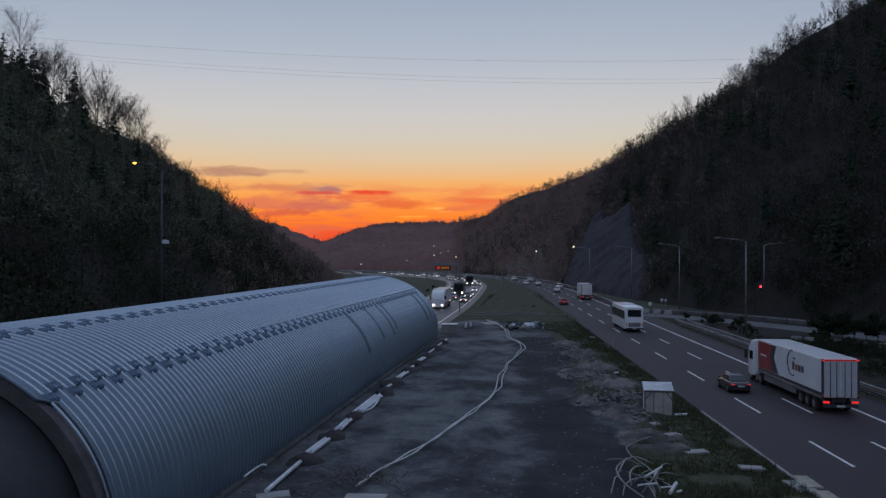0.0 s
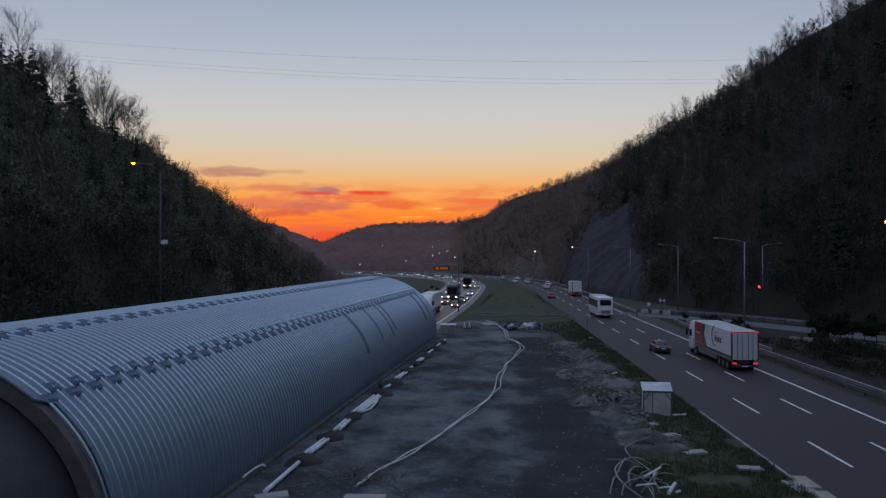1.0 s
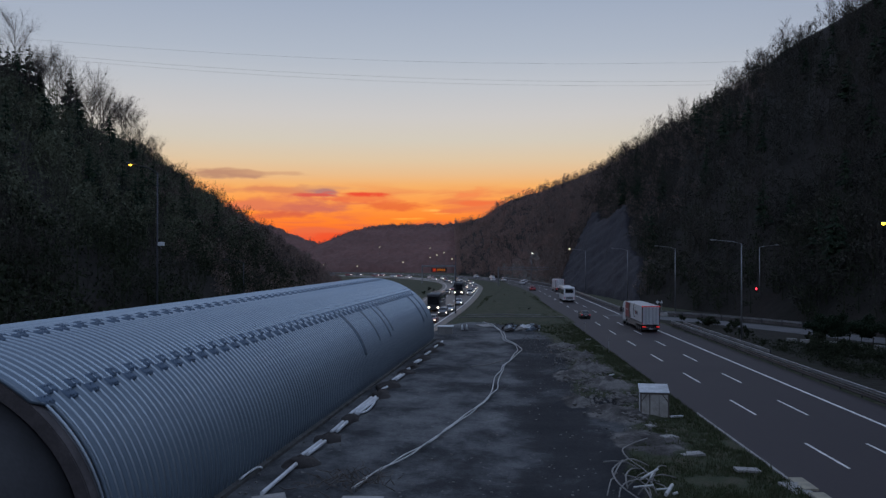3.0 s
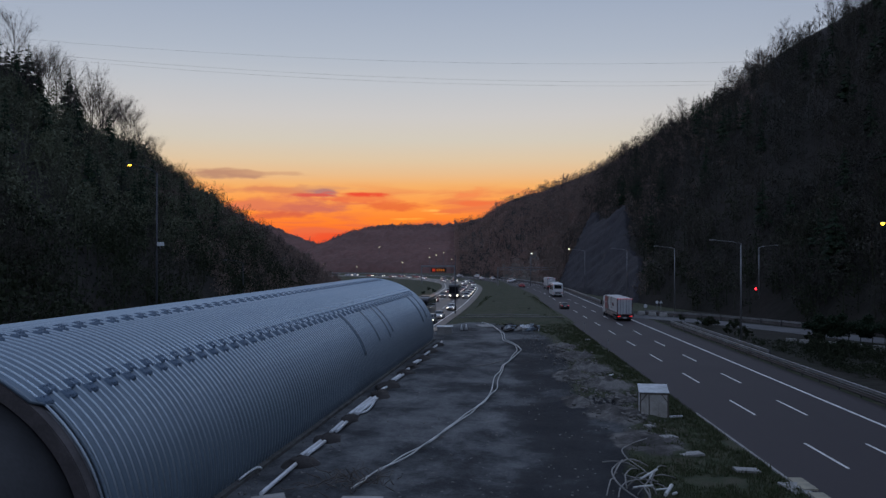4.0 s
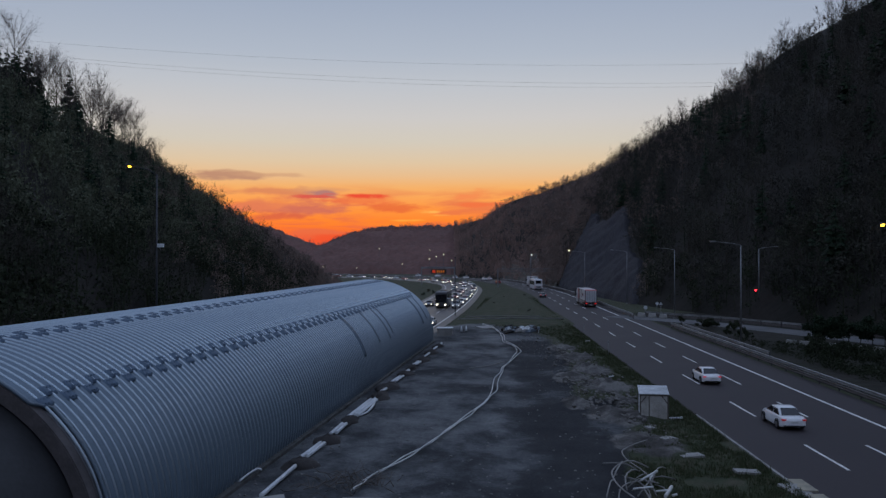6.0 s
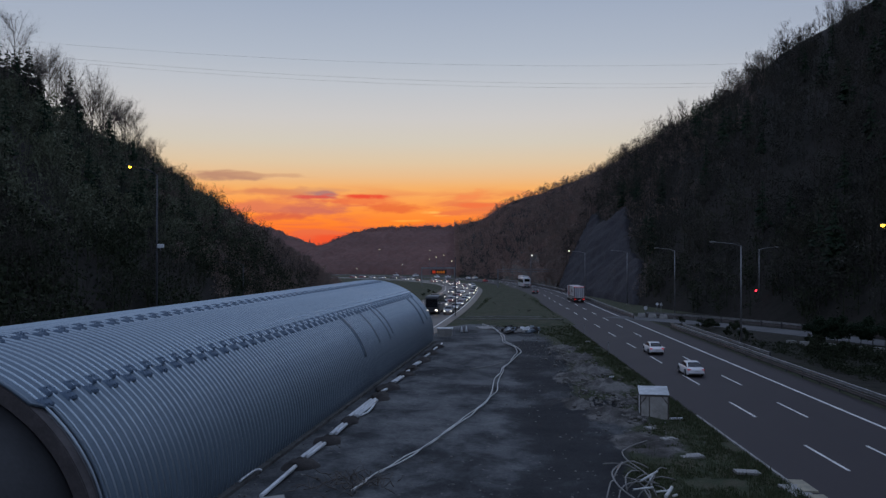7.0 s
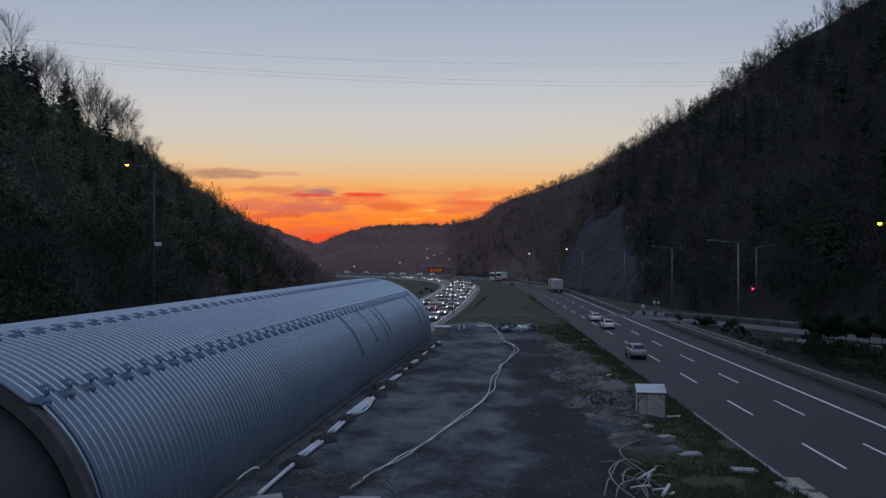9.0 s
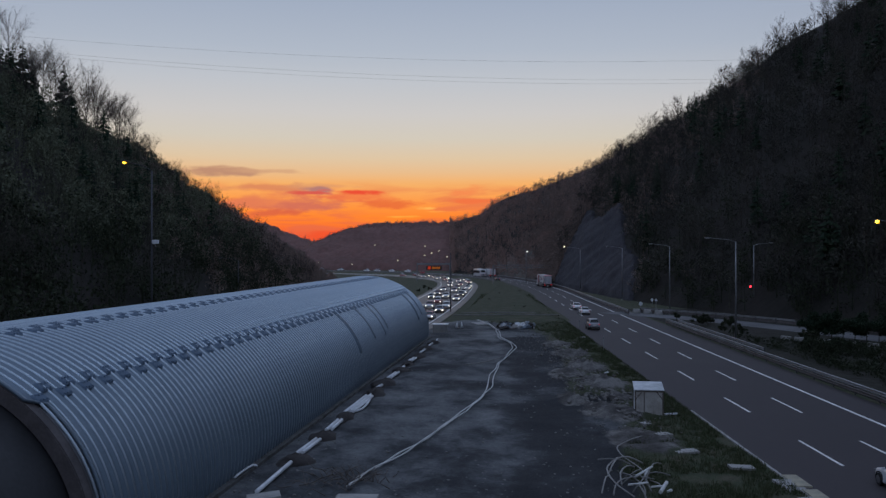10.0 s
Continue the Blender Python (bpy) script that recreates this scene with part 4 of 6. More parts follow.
def make_car(label, body_mat, lights, estate=False, suv=False, name="car"):
    root = thing(name, label, "car", pose(0, 0, 0))
    h, lift = (1.68, 0.12) if suv else (1.44, 0.0)
    body = Mesh()
    rows = [(-2.30, 0.66, 0.38, 0.70), (-2.24, 0.78, 0.30, 0.85), (-2.12, 0.85, 0.26, 0.91), (-1.85, 0.89, 0.22, 0.935), (-1.0, 0.905, 0.20, 0.94), (0.0, 0.91, 0.20, 0.94),
            (0.9, 0.905, 0.20, 0.92), (1.5, 0.89, 0.22, 0.86), (1.9, 0.85, 0.25, 0.79), (2.13, 0.76, 0.30, 0.71), (2.27, 0.60, 0.38, 0.60)]
    body.loft([rounded(w, a + lift, b + lift * 1.4, y, 0.11, 3, 0.93) for y, w, a, b in rows])
    part("body", body, body_mat, root)
    rear = -2.12 if estate or suv else -1.78
    roof_r = -1.72 if estate or suv else -0.95
    b0 = 0.9 + lift * 1.4
    k = 0.77
    sill, top = b0 - 0.12, h - 0.02
    shell = [(rear, 0.79, b0 + 0.05), (rear * 0.5 + roof_r * 0.5, 0.80, (b0 + 0.05) * 0.5 + (top - 0.02) * 0.5), (roof_r, 0.80, top - 0.02), (-0.4, 0.80, h), (0.05, 0.80, h - 0.01), (0.36, 0.795, h - 0.06),
             (0.82, 0.79, b0 * 0.5 + h * 0.5 - 0.03), (1.3, 0.78, b0 - 0.01)]
    part("cabin", Mesh().loft([rounded(w, sill, z, y, min(0.10, (z - sill) * 0.45), 4, k) for y, w, z in shell]), body_mat, root)

    def pane(name, corners, out, label):
        """A thin sheet of glass over four corners, lifted off the cabin by a finger's width."""
        o = Vector(out).normalized()
        q = [Vector(c) + o * 0.034 for c in corners]
        part(name, Mesh().loft([q, [c - o * 0.06 for c in q]], True, False), GLASS, root, label)

    pane("rear_window", [(-0.66, rear + 0.06, b0 + 0.085), (0.66, rear + 0.06, b0 + 0.085), (0.53, roof_r - 0.06, top - 0.055), (-0.53, roof_r - 0.06, top - 0.055)], (0, -(top - b0), roof_r - rear), "dark rear window")
    pane("windscreen", [(-0.66, 1.2, b0 + 0.04), (0.66, 1.2, b0 + 0.04), (0.54, 0.43, h - 0.10), (-0.54, 0.43, h - 0.10)], (0, h - b0, 0.85), "dark windscreen")
    side = lambda z: 0.80 * (1 - (1 - k) * (z - sill) / (h - sill)) - 0.012
    zl, zh = b0 + 0.06, h - 0.13
    for sx in (-1, 1):
        for name, l0, l1, h0, h1 in (("rear_side_window", rear + 0.42, -0.30, roof_r + 0.10, -0.30), ("front_side_window", -0.20, 0.98, -0.20, 0.36)):
            pane(name, [(sx * side(zl), l0, zl), (sx * side(zl), l1, zl), (sx * side(zh), h1, zh), (sx * side(zh), h0, zh)], (sx, 0, 0.28), "dark side window")
        part("door_mirror", Mesh().box(sx * 0.96 - 0.09, sx * 0.96 + 0.09, 0.76, 0.86, b0 + 0.02, b0 + 0.15, 0.03), body_mat, root)
        part("tail_light", Mesh().box(sx * 0.68 - 0.15, sx * 0.68 + 0.15, -2.285, -2.05, 0.70 + lift, 0.82 + lift, 0.03), lights[0], root, "red tail light")
        part("headlight", Mesh().box(sx * 0.62 - 0.15, sx * 0.62 + 0.15, 2.08, 2.24, 0.54 + lift, 0.67 + lift, 0.03), lights[1], root, "clear headlight")
    part("rear_bumper", Mesh().box(-0.74, 0.74, -2.325, -2.2, 0.29 + lift, 0.40 + lift, 0.04), PLASTIC, root, "black rear bumper insert")
    part("grille", Mesh().box(-0.42, 0.42, 2.18, 2.27, 0.40 + lift, 0.56 + lift, 0.02), PLASTIC, root, "black grille")
    part("number_plate", Mesh().box(-0.26, 0.26, -2.345, -2.30, 0.56 + lift, 0.67 + lift), PLATE, root, "white blank plate")
    for sx in (-1, 1):
        for y in (-1.38, 1.38):
            ring = [(math.cos(a), math.sin(a)) for a in np.linspace(radians(-12), radians(192), 12)]
            arch = Mesh().loft([[(sx * q, y + r * c, 0.34 + r * t) for q, r in ((0.86, 0.34), (0.925, 0.34), (0.925, 0.39), (0.86, 0.39))] for c, t in ring], True, False)
            part("wheel_arch", arch, PLASTIC, root, "dark wheel arch")
    wheels(root, [(sx * 0.82, y, 0.32) for sx in (-1, 1) for y in (-1.38, 1.38)], CAR_WHEEL)
    for ob in root.children:      # all cars here are of the small kind, 4.2 m long
        ob.matrix_basis = Matrix.Scale(0.93, 4) @ ob.matrix_basis
    return root


def make_bus(label, body_mat, lights, coach_dark=False):
    root = thing("coach", label, "bus", pose(0, 0, 0))
    L, W, H = 6.1, 1.26, 3.55
    body = Mesh().loft([rounded(W * 0.96, 0.42, H - 0.12, -L, 0.16, 3), rounded(W, 0.36, H, -L + 0.18, 0.18, 3), rounded(W, 0.36, H, L - 0.3, 0.18, 3), rounded(W * 0.95, 0.42, H - 0.3, L, 0.2, 3)])
    part("body", body, body_mat, root)
    for sx in (-1, 1):
        for i in range(7):
            y0 = -L + 0.7 + i * 1.62
            part("side_window", Mesh().box(sx * W - 0.02, sx * W + 0.02, y0, y0 + 1.54, 1.75, 2.95, 0.015), GLASS, root, "dark side window")
        part("tail_light", Mesh().box(sx * 1.1 - 0.07, sx * 1.1 + 0.07, -L - 0.03, -L + 0.05, 0.9, 1.25, 0.02), lights[0], root, "red tail light")
        part("headlight", Mesh().box(sx * 0.9 - 0.2, sx * 0.9 + 0.2, L - 0.03, L + 0.05, 0.7, 0.92, 0.02), lights[1], root, "clear headlight")
        part("mirror_arm", Mesh().pipe([(sx * 1.1, L - 0.1, 2.9), (sx * 1.45, L + 0.25, 2.8), (sx * 1.45, L + 0.25, 2.3)], 0.05, 6), PLASTIC, root)
    part("rear_window", Mesh().box(-0.95, 0.95, -L - 0.03, -L + 0.1, 2.15, 3.15, 0.05), GLASS, root, "dark rear window")
    part("windscreen", Mesh().box(-1.08, 1.08, L - 0.2, L + 0.03, 1.35, 3.0, 0.06), GLASS, root, "large dark windscreen")
    part("engine_grille", Mesh().box(-0.85, 0.85, -L - 0.025, -L + 0.05, 0.75, 1.35, 0.02), STEEL, root, "grey engine grille")
    part("rear_bumper", Mesh().box(-1.2, 1.2, -L - 0.06, -L + 0.1, 0.38, 0.62, 0.04), PLASTIC, root)
    part("roof_unit", Mesh().box(-0.8, 0.8, -1.6, 1.4, H - 0.05, H + 0.2, 0.08), body_mat, root, "air conditioning unit")
    part("number_plate", Mesh().box(-0.26, 0.26, -L - 0.07, -L - 0.06, 0.45, 0.56), PLATE, root, "white blank plate")
    wheels(root, [(sx * 1.06, y, 0.5) for sx in (-1, 1) for y in (-3.4, -2.2, 3.6)], TRUCK_WHEEL)
    return root


def cab(root, y0, mat, h=3.6):
    """A lorry cab whose back stands at y0."""
    c = Mesh().loft([rounded(1.22, 0.75, h - 0.05, y0, 0.12, 3), rounded(1.25, 0.55, h, y0 + 0.5, 0.14, 3), rounded(1.25, 0.45, h - 0.15, y0 + 1.4, 0.16, 3),
                     rounded(1.22, 0.42, h - 0.7, y0 + 2.1, 0.2, 3), rounded(1.18, 0.45, 1.9, y0 + 2.3, 0.2, 3)])
    part("cab", c, mat, root, "white lorry cab")
    part("windscreen", Mesh().box(-1.05, 1.05, -0.03, 0.03, 0, 1.0, 0.02, pose(0, y0 + 2.2, 1.85, 14)), GLASS, root, "dark windscreen")
    for sx in (-1, 1):
        part("side_window", Mesh().box(sx * 1.25 - 0.02, sx * 1.25 + 0.02, y0 + 0.85, y0 + 1.75, 1.9, 2.65, 0.015), GLASS, root, "dark cab window")
        part("mirror", Mesh().box(sx * 1.5 - 0.12, sx * 1.5 + 0.12, y0 + 1.95, y0 + 2.1, 1.9, 2.7, 0.04), PLASTIC, root)


def make_lorry(label, panel_mat, cab_mat, lights, length=13.6, livery=False, name="articulated_lorry", h=4.0):
    """Cab and box body; the origin lies under the middle of the box."""
    root = thing(name, label, "lorry", pose(0, 0, 0))
    y0, y1, W = -length / 2, length / 2, 1.275
    box = part("box_body", Mesh().box(-W, W, y0, y1, 1.15, h, 0.035), panel_mat, root, "white box body with smooth sides")
    for sx in (-1, 1):
        part("side_rail", Mesh().box(sx * (W - 0.01) - 0.03, sx * (W - 0.01) + 0.03, y0 + 0.05, y1 - 0.05, 1.05, 1.22, 0.015), STEEL, root)
        part("corner_post", Mesh().box(sx * (W - 0.06) - 0.075, sx * (W - 0.06) + 0.075, y0 - 0.03, y0 + 0.1, 1.1, h + 0.01, 0.02), DARKSTEEL, root)
        for zz in (1.3, 2.6):
            part("marker_light", Mesh().box(sx * 1.22 - 0.025, sx * 1.22 + 0.025, y0 - 0.05, y0 - 0.02, zz, zz + 0.05, 0.008), lights[0], root, "red marker light")
        part("tail_light", Mesh().box(sx * 0.98 - 0.22, sx * 0.98 + 0.22, y0 - 0.07, y0 + 0.02, 0.75, 0.89, 0.02), lights[0], root, "lit red tail light")
        part("marker_light", Mesh().box(sx * 1.2 - 0.07, sx * 1.2 + 0.07, y0 - 0.06, y0, h - 0.13, h - 0.04, 0.015), lights[0], root, "red marker light")
        part("rear_door", Mesh().box(min(sx * 0.02, sx * 1.13), max(sx * 0.02, sx * 1.13), y0 - 0.035, y0 + 0.02, 1.22, h - 0.18, 0.015), DOORGREY if livery else panel_mat, root, "grey rear door")
        for q in (0.28, 0.72):
            part("lock_rod", Mesh().pipe([(sx * q, y0 - 0.06, 1.2), (sx * q, y0 - 0.06, h - 0.2)], 0.025, 6), DARKSTEEL, root)
    # the livery's strip glows faintly, though it is no lamp
    part("rear_header", Mesh().box(-1.1, 1.1, y0 - 0.045, y0 + 0.02, h - 0.15, h - 0.02, 0.015), REDSTRIP if livery else STEEL, root, "faintly glowing red strip over the rear doors" if livery else "")
    part("bumper_bar", Mesh().box(-1.2, 1.2, y0 - 0.05, y0 + 0.1, 0.45, 0.66, 0.03), DARKSTEEL, root)
    part("number_plate", Mesh().box(-0.28, 0.28, y0 - 0.07, y0 - 0.055, 0.5, 0.62), PLATE, root, "white blank plate")
    part("chassis", Mesh().box(-0.5, 0.5, y0 + 0.3, y1 + 2.2, 0.72, 1.1, 0.03), DARKSTEEL, root)
    if livery:
        # coloured panels of the livery on the side, and its writing
        for sx in (-1, 1):
            X = sx * (W + 0.006)

            def panel(pts, mat, nm, lab):
                q = [(X, a, b) for a, b in pts] + [(X - sx * 0.012, a, b) for a, b in pts]
                k = len(pts)
                part(nm, Mesh().add(q, [tuple(range(k)), tuple(reversed(range(k, 2 * k)))] + [(i, (i + 1) % k, k + (i + 1) % k, k + i) for i in range(k)]), mat, root, lab)

            panel([(y1 - 0.1, 1.5), (y1 - 0.1, h - 0.13), (y1 - 3.5, h - 0.13), (y1 - 3.0, 2.6), (y1 - 3.7, 1.5)], REDDEEP, "red_panel", "deep red panel")
            panel([(y1 - 3.5, h - 0.13), (y1 - 4.5, h - 0.13), (y1 - 4.0, 2.7), (y1 - 5.0, 1.5), (y1 - 3.7, 1.5), (y1 - 3.0, 2.6)], CHARCOAL, "dark_panel", "charcoal slanting panel")
            panel([(y0 + 0.1, 1.24), (y1 - 0.1, 1.24), (y1 - 0.1, 1.48), (y0 + 0.1, 1.48)], CHARCOAL, "dark_band", "charcoal band along the foot")
            # plain shapes of the emblem: an open ring and four bars
            ring = Mesh().pipe([(X + sx * 0.01, y0 + 5.6 + 0.95 * math.cos(a), 2.85 + 0.95 * math.sin(a)) for a in np.linspace(radians(-112), radians(95), 18)], 0.05, 5)
            part("emblem_ring", ring, CHARCOAL, root, "dark open ring of the emblem")
            for i, (a, b, c) in enumerate(((5.45, 0.3, 0.62), (4.85, 0.32, 0.5), (4.25, 0.32, 0.5), (3.65, 0.32, 0.5))):
                part("emblem_bar", Mesh().box(X - 0.012, X + 0.012, y0 + a - b, y0 + a + b * 0.4, 2.35, 2.35 + c, 0.004), REDDEEP if i == 1 else CHARCOAL, root)
            part("emblem_dot", Mesh().box(X - 0.012, X + 0.012, y0 + 5.0, y0 + 5.5, 3.15, 3.28, 0.004), CHARCOAL, root)
            part("small_writing_bar", Mesh().box(X - 0.012, X + 0.012, y1 - 2.2, y1 - 0.7, 2.55, 2.68, 0.004), panel_mat, root)
    cab(root, y1 + 0.55, cab_mat, 3.7)
    ys = [y0 + 1.6, y0 + 2.9, y0 + 4.2, y1 - 0.4, y1 + 2.1] if length > 10 else [y0 + 1.2, y1 + 1.9]
    wheels(root, [(sx * 1.05, y, 0.5) for sx in (-1, 1) for y in ys], TRUCK_WHEEL)
    for sx in (-1, 1):
        part("headlight", Mesh().box(sx * 0.85 - 0.2, sx * 0.85 + 0.2, y1 + 2.78, y1 + 2.9, 0.72, 0.95, 0.02), lights[1], root, "clear headlight")
        part("side_guard", Mesh().box(sx * 1.2 - 0.03, sx * 1.2 + 0.03, y0 + 5.0 if length > 10 else y0 + 2, y1 - 1.4, 0.55, 1.0, 0.02), STEEL, root, "pale side guard")
    return root


# ---- who drives where ----
OFF = {"left": -1.75, "middle": 1.8, "right": 5.4}
RUNS = []       # thing, line, offset, start, speed, sideways drift over five seconds, turned round or not


def build_traffic():
    on, lit, dim = (TAILLIGHT, CLEARLENS), (CARTAIL, CLEARLENS), (REDLENS, CLEARLENS)
    front = (REDLENS, HEADLIGHT)

    def away(ob, lane, d0, v, shift=0.0, drift=0.0):
        RUNS.append((ob, MAIN, OFF[lane] + shift, d0, v, drift, False))

    away(make_lorry("white articulated lorry with a red and charcoal livery panel", WHITE, WHITE, on, livery=True, h=3.82), "right", 66.0, 20.85)
    away(make_car("black saloon car driving away", BLACK, lit), "middle", 67.5 + 2.2, 26.5, -0.65, -2.7)
    away(make_bus("white touring coach with dark windows", WHITE, dim), "middle", 119 + 6.1, 26.0, 0.2)
    away(make_lorry("white box lorry driving away", WHITE, WHITE, on, 7.2, name="box_lorry", h=3.7), "right", 199 + 3.6, 17.5)
    away(make_car("red hatchback car driving away", RED, dim, estate=True), "left", 180 + 2.2, 26.5)
    van = make_car("white estate car driving away", WHITE, dim, estate=True, suv=True)
    away(van, "middle", 237, 24.5)
    silver = make_car("white saloon car with its tail lights on", WHITE, lit)
    away(silver, "middle", 43.85 + 2.2 - 22.7 * 4.5, 22.7, -0.8)
    away(make_car("white saloon car driving away", WHITE, dim), "middle", 46.9 + 2.2 - 24.4 * 5.5, 24.3, -0.95)
    away(make_car("grey silver estate car with lit brake lights", GREYSILVER, lit, estate=True, suv=True), "left", 65.7 - 31.2 * 8.0, 31.2, -0.1)
    away(make_car("grey saloon car driving away", SILVER, dim), "middle", 41.5 + 2.2 - 24.5 * 10, 24.5, -0.85)
    for lane, d in (("right", 262), ("middle", 285), ("left", 290), ("right", 322), ("middle", 335)):
        away(copy_thing(van, pose(0, 0, 0)), lane, d, 21)

    # the oncoming stream, placed as it stands at four and a half seconds
    sedan = make_car("oncoming car with its headlights on", MIXED, front, name="oncoming_car")
    suv = make_car("oncoming tall car with its headlights on", MIXED, front, estate=True, suv=True, name="oncoming_car")
    coach = make_bus("dark oncoming coach with its headlights on", CHARCOAL, front)
    truck = make_lorry("oncoming lorry with a pale box body", WHITE, WHITE, front, 11.0, name="oncoming_lorry", h=3.8)
    first = {"car": sedan, "suv": suv, "coach": coach, "lorry": truck}
    used = set()
    lanes = {"e": 4.2, "m": 1.1, "w": -2.3}
    plan = [("suv", "w", 131), ("car", "w", 147), ("car", "w", 172), ("car", "w", 192), ("car", "e", 141), ("car", "e", 114), ("suv", "e", 130), ("lorry", "m", 98), ("suv", "m", 124), ("coach", "m", 146), ("car", "e", 163), ("suv", "e", 208),
            ("coach", "m", 212), ("car", "w", 214), ("car", "e", 222), ("suv", "m", 230), ("car", "e", 236), ("car", "e", 252), ("suv", "m", 247), ("car", "w", 236), ("car", "w", 250)]
    rnd = random.Random(9)
    for lane, start in (("e", 264), ("m", 262), ("w", 266)):
        d = start
        while d < 505:
            kind = rnd.choice(("car", "car", "suv"))
            plan.append((kind, lane, d))
            d += rnd.uniform(14, 34)
    for kind, lane, d in plan:
        root = first[kind]
        ob = root if kind not in used else copy_thing(root, pose(0, 0, 0))
        used.add(kind)
        tagged(ob, group="oncoming traffic")
        RUNS.append((ob, OPP, lanes[lane], d + 17.0 * 4.5, -17.0, 0.0, True))


build_traffic()


def motions():
    """Every vehicle rolls along its lane."""
    for ob, line, off, d0, v, drift, turned in RUNS:
        rows = []
        for i in range(21):
            t = i * 0.5
            if line is MAIN:
                s = line.by_y(max(-56, d0)) + v * t if d0 > -56 else d0 + 56 + v * t
            else:
                s = (d0 - 0.0) + 62.0 + v * t
            u = min(1.0, t / 5.0)
            x, y, h = line.at(min(max(s, 0.5), line.s[-1] - 0.5), off + drift * u * u * (3 - 2 * u))
            if s < 0.5:      # still on its way up to the stretch that is built
                x0, y0, h = line.at(0.5, off)
                x, y = x0 + math.sin(radians(h)) * (0.5 - s), y0 - math.cos(radians(h)) * (0.5 - s)
            rows.append((t, pose(x, y, 0.025, 0, 0, h + (180 if turned else 0))))
        walk(ob, rows)


# ---- the sprayed rock face and the scree beside the motorway ----
def build_rock():
    m = Mesh()
    grid = {}
    S, T = np.linspace(0.52, 0.66, 110), np.linspace(0.0, 0.42, 64)
    for i, s in enumerate(S):
        for j, t in enumerate(T):
            if on_rock(s, t):
                p = RIGHT.at(s, t)
                gully = abs(noise.noise((s * 150, t * 5, 1)))
                q = 0.5 + 0.8 * noise.noise((p[0] * 0.2, p[1] * 0.2, p[2] * 0.2)) + 0.8 * gully + 0.25 * noise.noise((p[0] * 0.7, p[1] * 0.7, p[2] * 0.7))
                grid[i, j] = len(m.v)
                m.v.append((p[0] - 0.8 * q, p[1] - 0.4 * q, p[2] + 0.6 + 0.4 * q if j else -0.2))
    for (i, j), k in grid.items():
        if j and not all((i + a, j + b) in grid for a in (-1, 0, 1) for b in (-1, 0, 1)):
            x, y, z = m.v[k]
            m.v[k] = (x + 1.2, y + 0.6, z - 1.6)
    for (i, j) in list(grid):
        k = [(i, j), (i + 1, j), (i + 1, j + 1), (i, j + 1)]
        if all(x in grid for x in k):
            m.f.append(tuple(grid[x] for x in k))
            m.smooth.append(True)
    structure("rock_face", m, SHOTCRETE, "bare grey rock cut in the wooded hillside", "rock face")
    sc = Mesh()
    grid = {}
    for i, s in enumerate(np.linspace(0.66, 0.86, 40)):
        top = 0.16 + 0.06 * math.sin(i * 0.7) + 0.05 * noise.noise((i * 0.4, 2, 0))
        for j in range(9):
            p = RIGHT.at(s, top * j / 8)
            grid[i, j] = len(sc.v)
            sc.v.append((p[0] - 0.4, p[1] - 0.4, p[2] + 0.5 if 0 < j < 8 else p[2] - 0.3))
    for i in range(39):
        for j in range(8):
            sc.f.append((grid[i, j], grid[i + 1, j], grid[i + 1, j + 1], grid[i, j + 1]))
            sc.smooth.append(True)
    structure("scree_slope", sc, SCREE, "pale stony slope at the foot of the hill", "slope")


build_rock()


# ---- rails, lamps, signs ----
def guard_rail(line, s0, s1, off, label):
    root = thing("guard_rail", label, "guard rail", pose(0, 0, 0), "guard rails")
    k = int((s1 - s0) / 4)
    prof = [(0.0, 0.44), (-0.05, 0.48), (-0.05, 0.53), (0.02, 0.58), (0.02, 0.61), (-0.05, 0.66), (-0.05, 0.71), (0.0, 0.76), (0.03, 0.76), (0.03, 0.44)]
    rings = []
    for i in range(k + 1):
        s = s0 + (s1 - s0) * i / k
        rings.append([(*line.at(s, off + a * 1.3)[:2], z) for a, z in prof])
    part("beam", Mesh().loft([[(x, y, z + 0.22) for x, y, z in r] for r in rings], True, False), RAIL, root, "galvanised steel beam")
    part("lower_beam", Mesh().loft([[(x, y, z - 0.2) for x, y, z in r] for r in rings], True, False), RAIL_OLD, root, "weathered lower beam")
    post = Mesh().box(-0.05, 0.05, -0.06, 0.06, -0.2, 0.95, 0.01).data("post", DARKSTEEL)
    for i in range(k + 1):
        x, y, h = line.at(s0 + (s1 - s0) * i / k, off + 0.12)
        part("post", post, None, root, m=pose(x, y, 0, 0, 0, h))
    return root


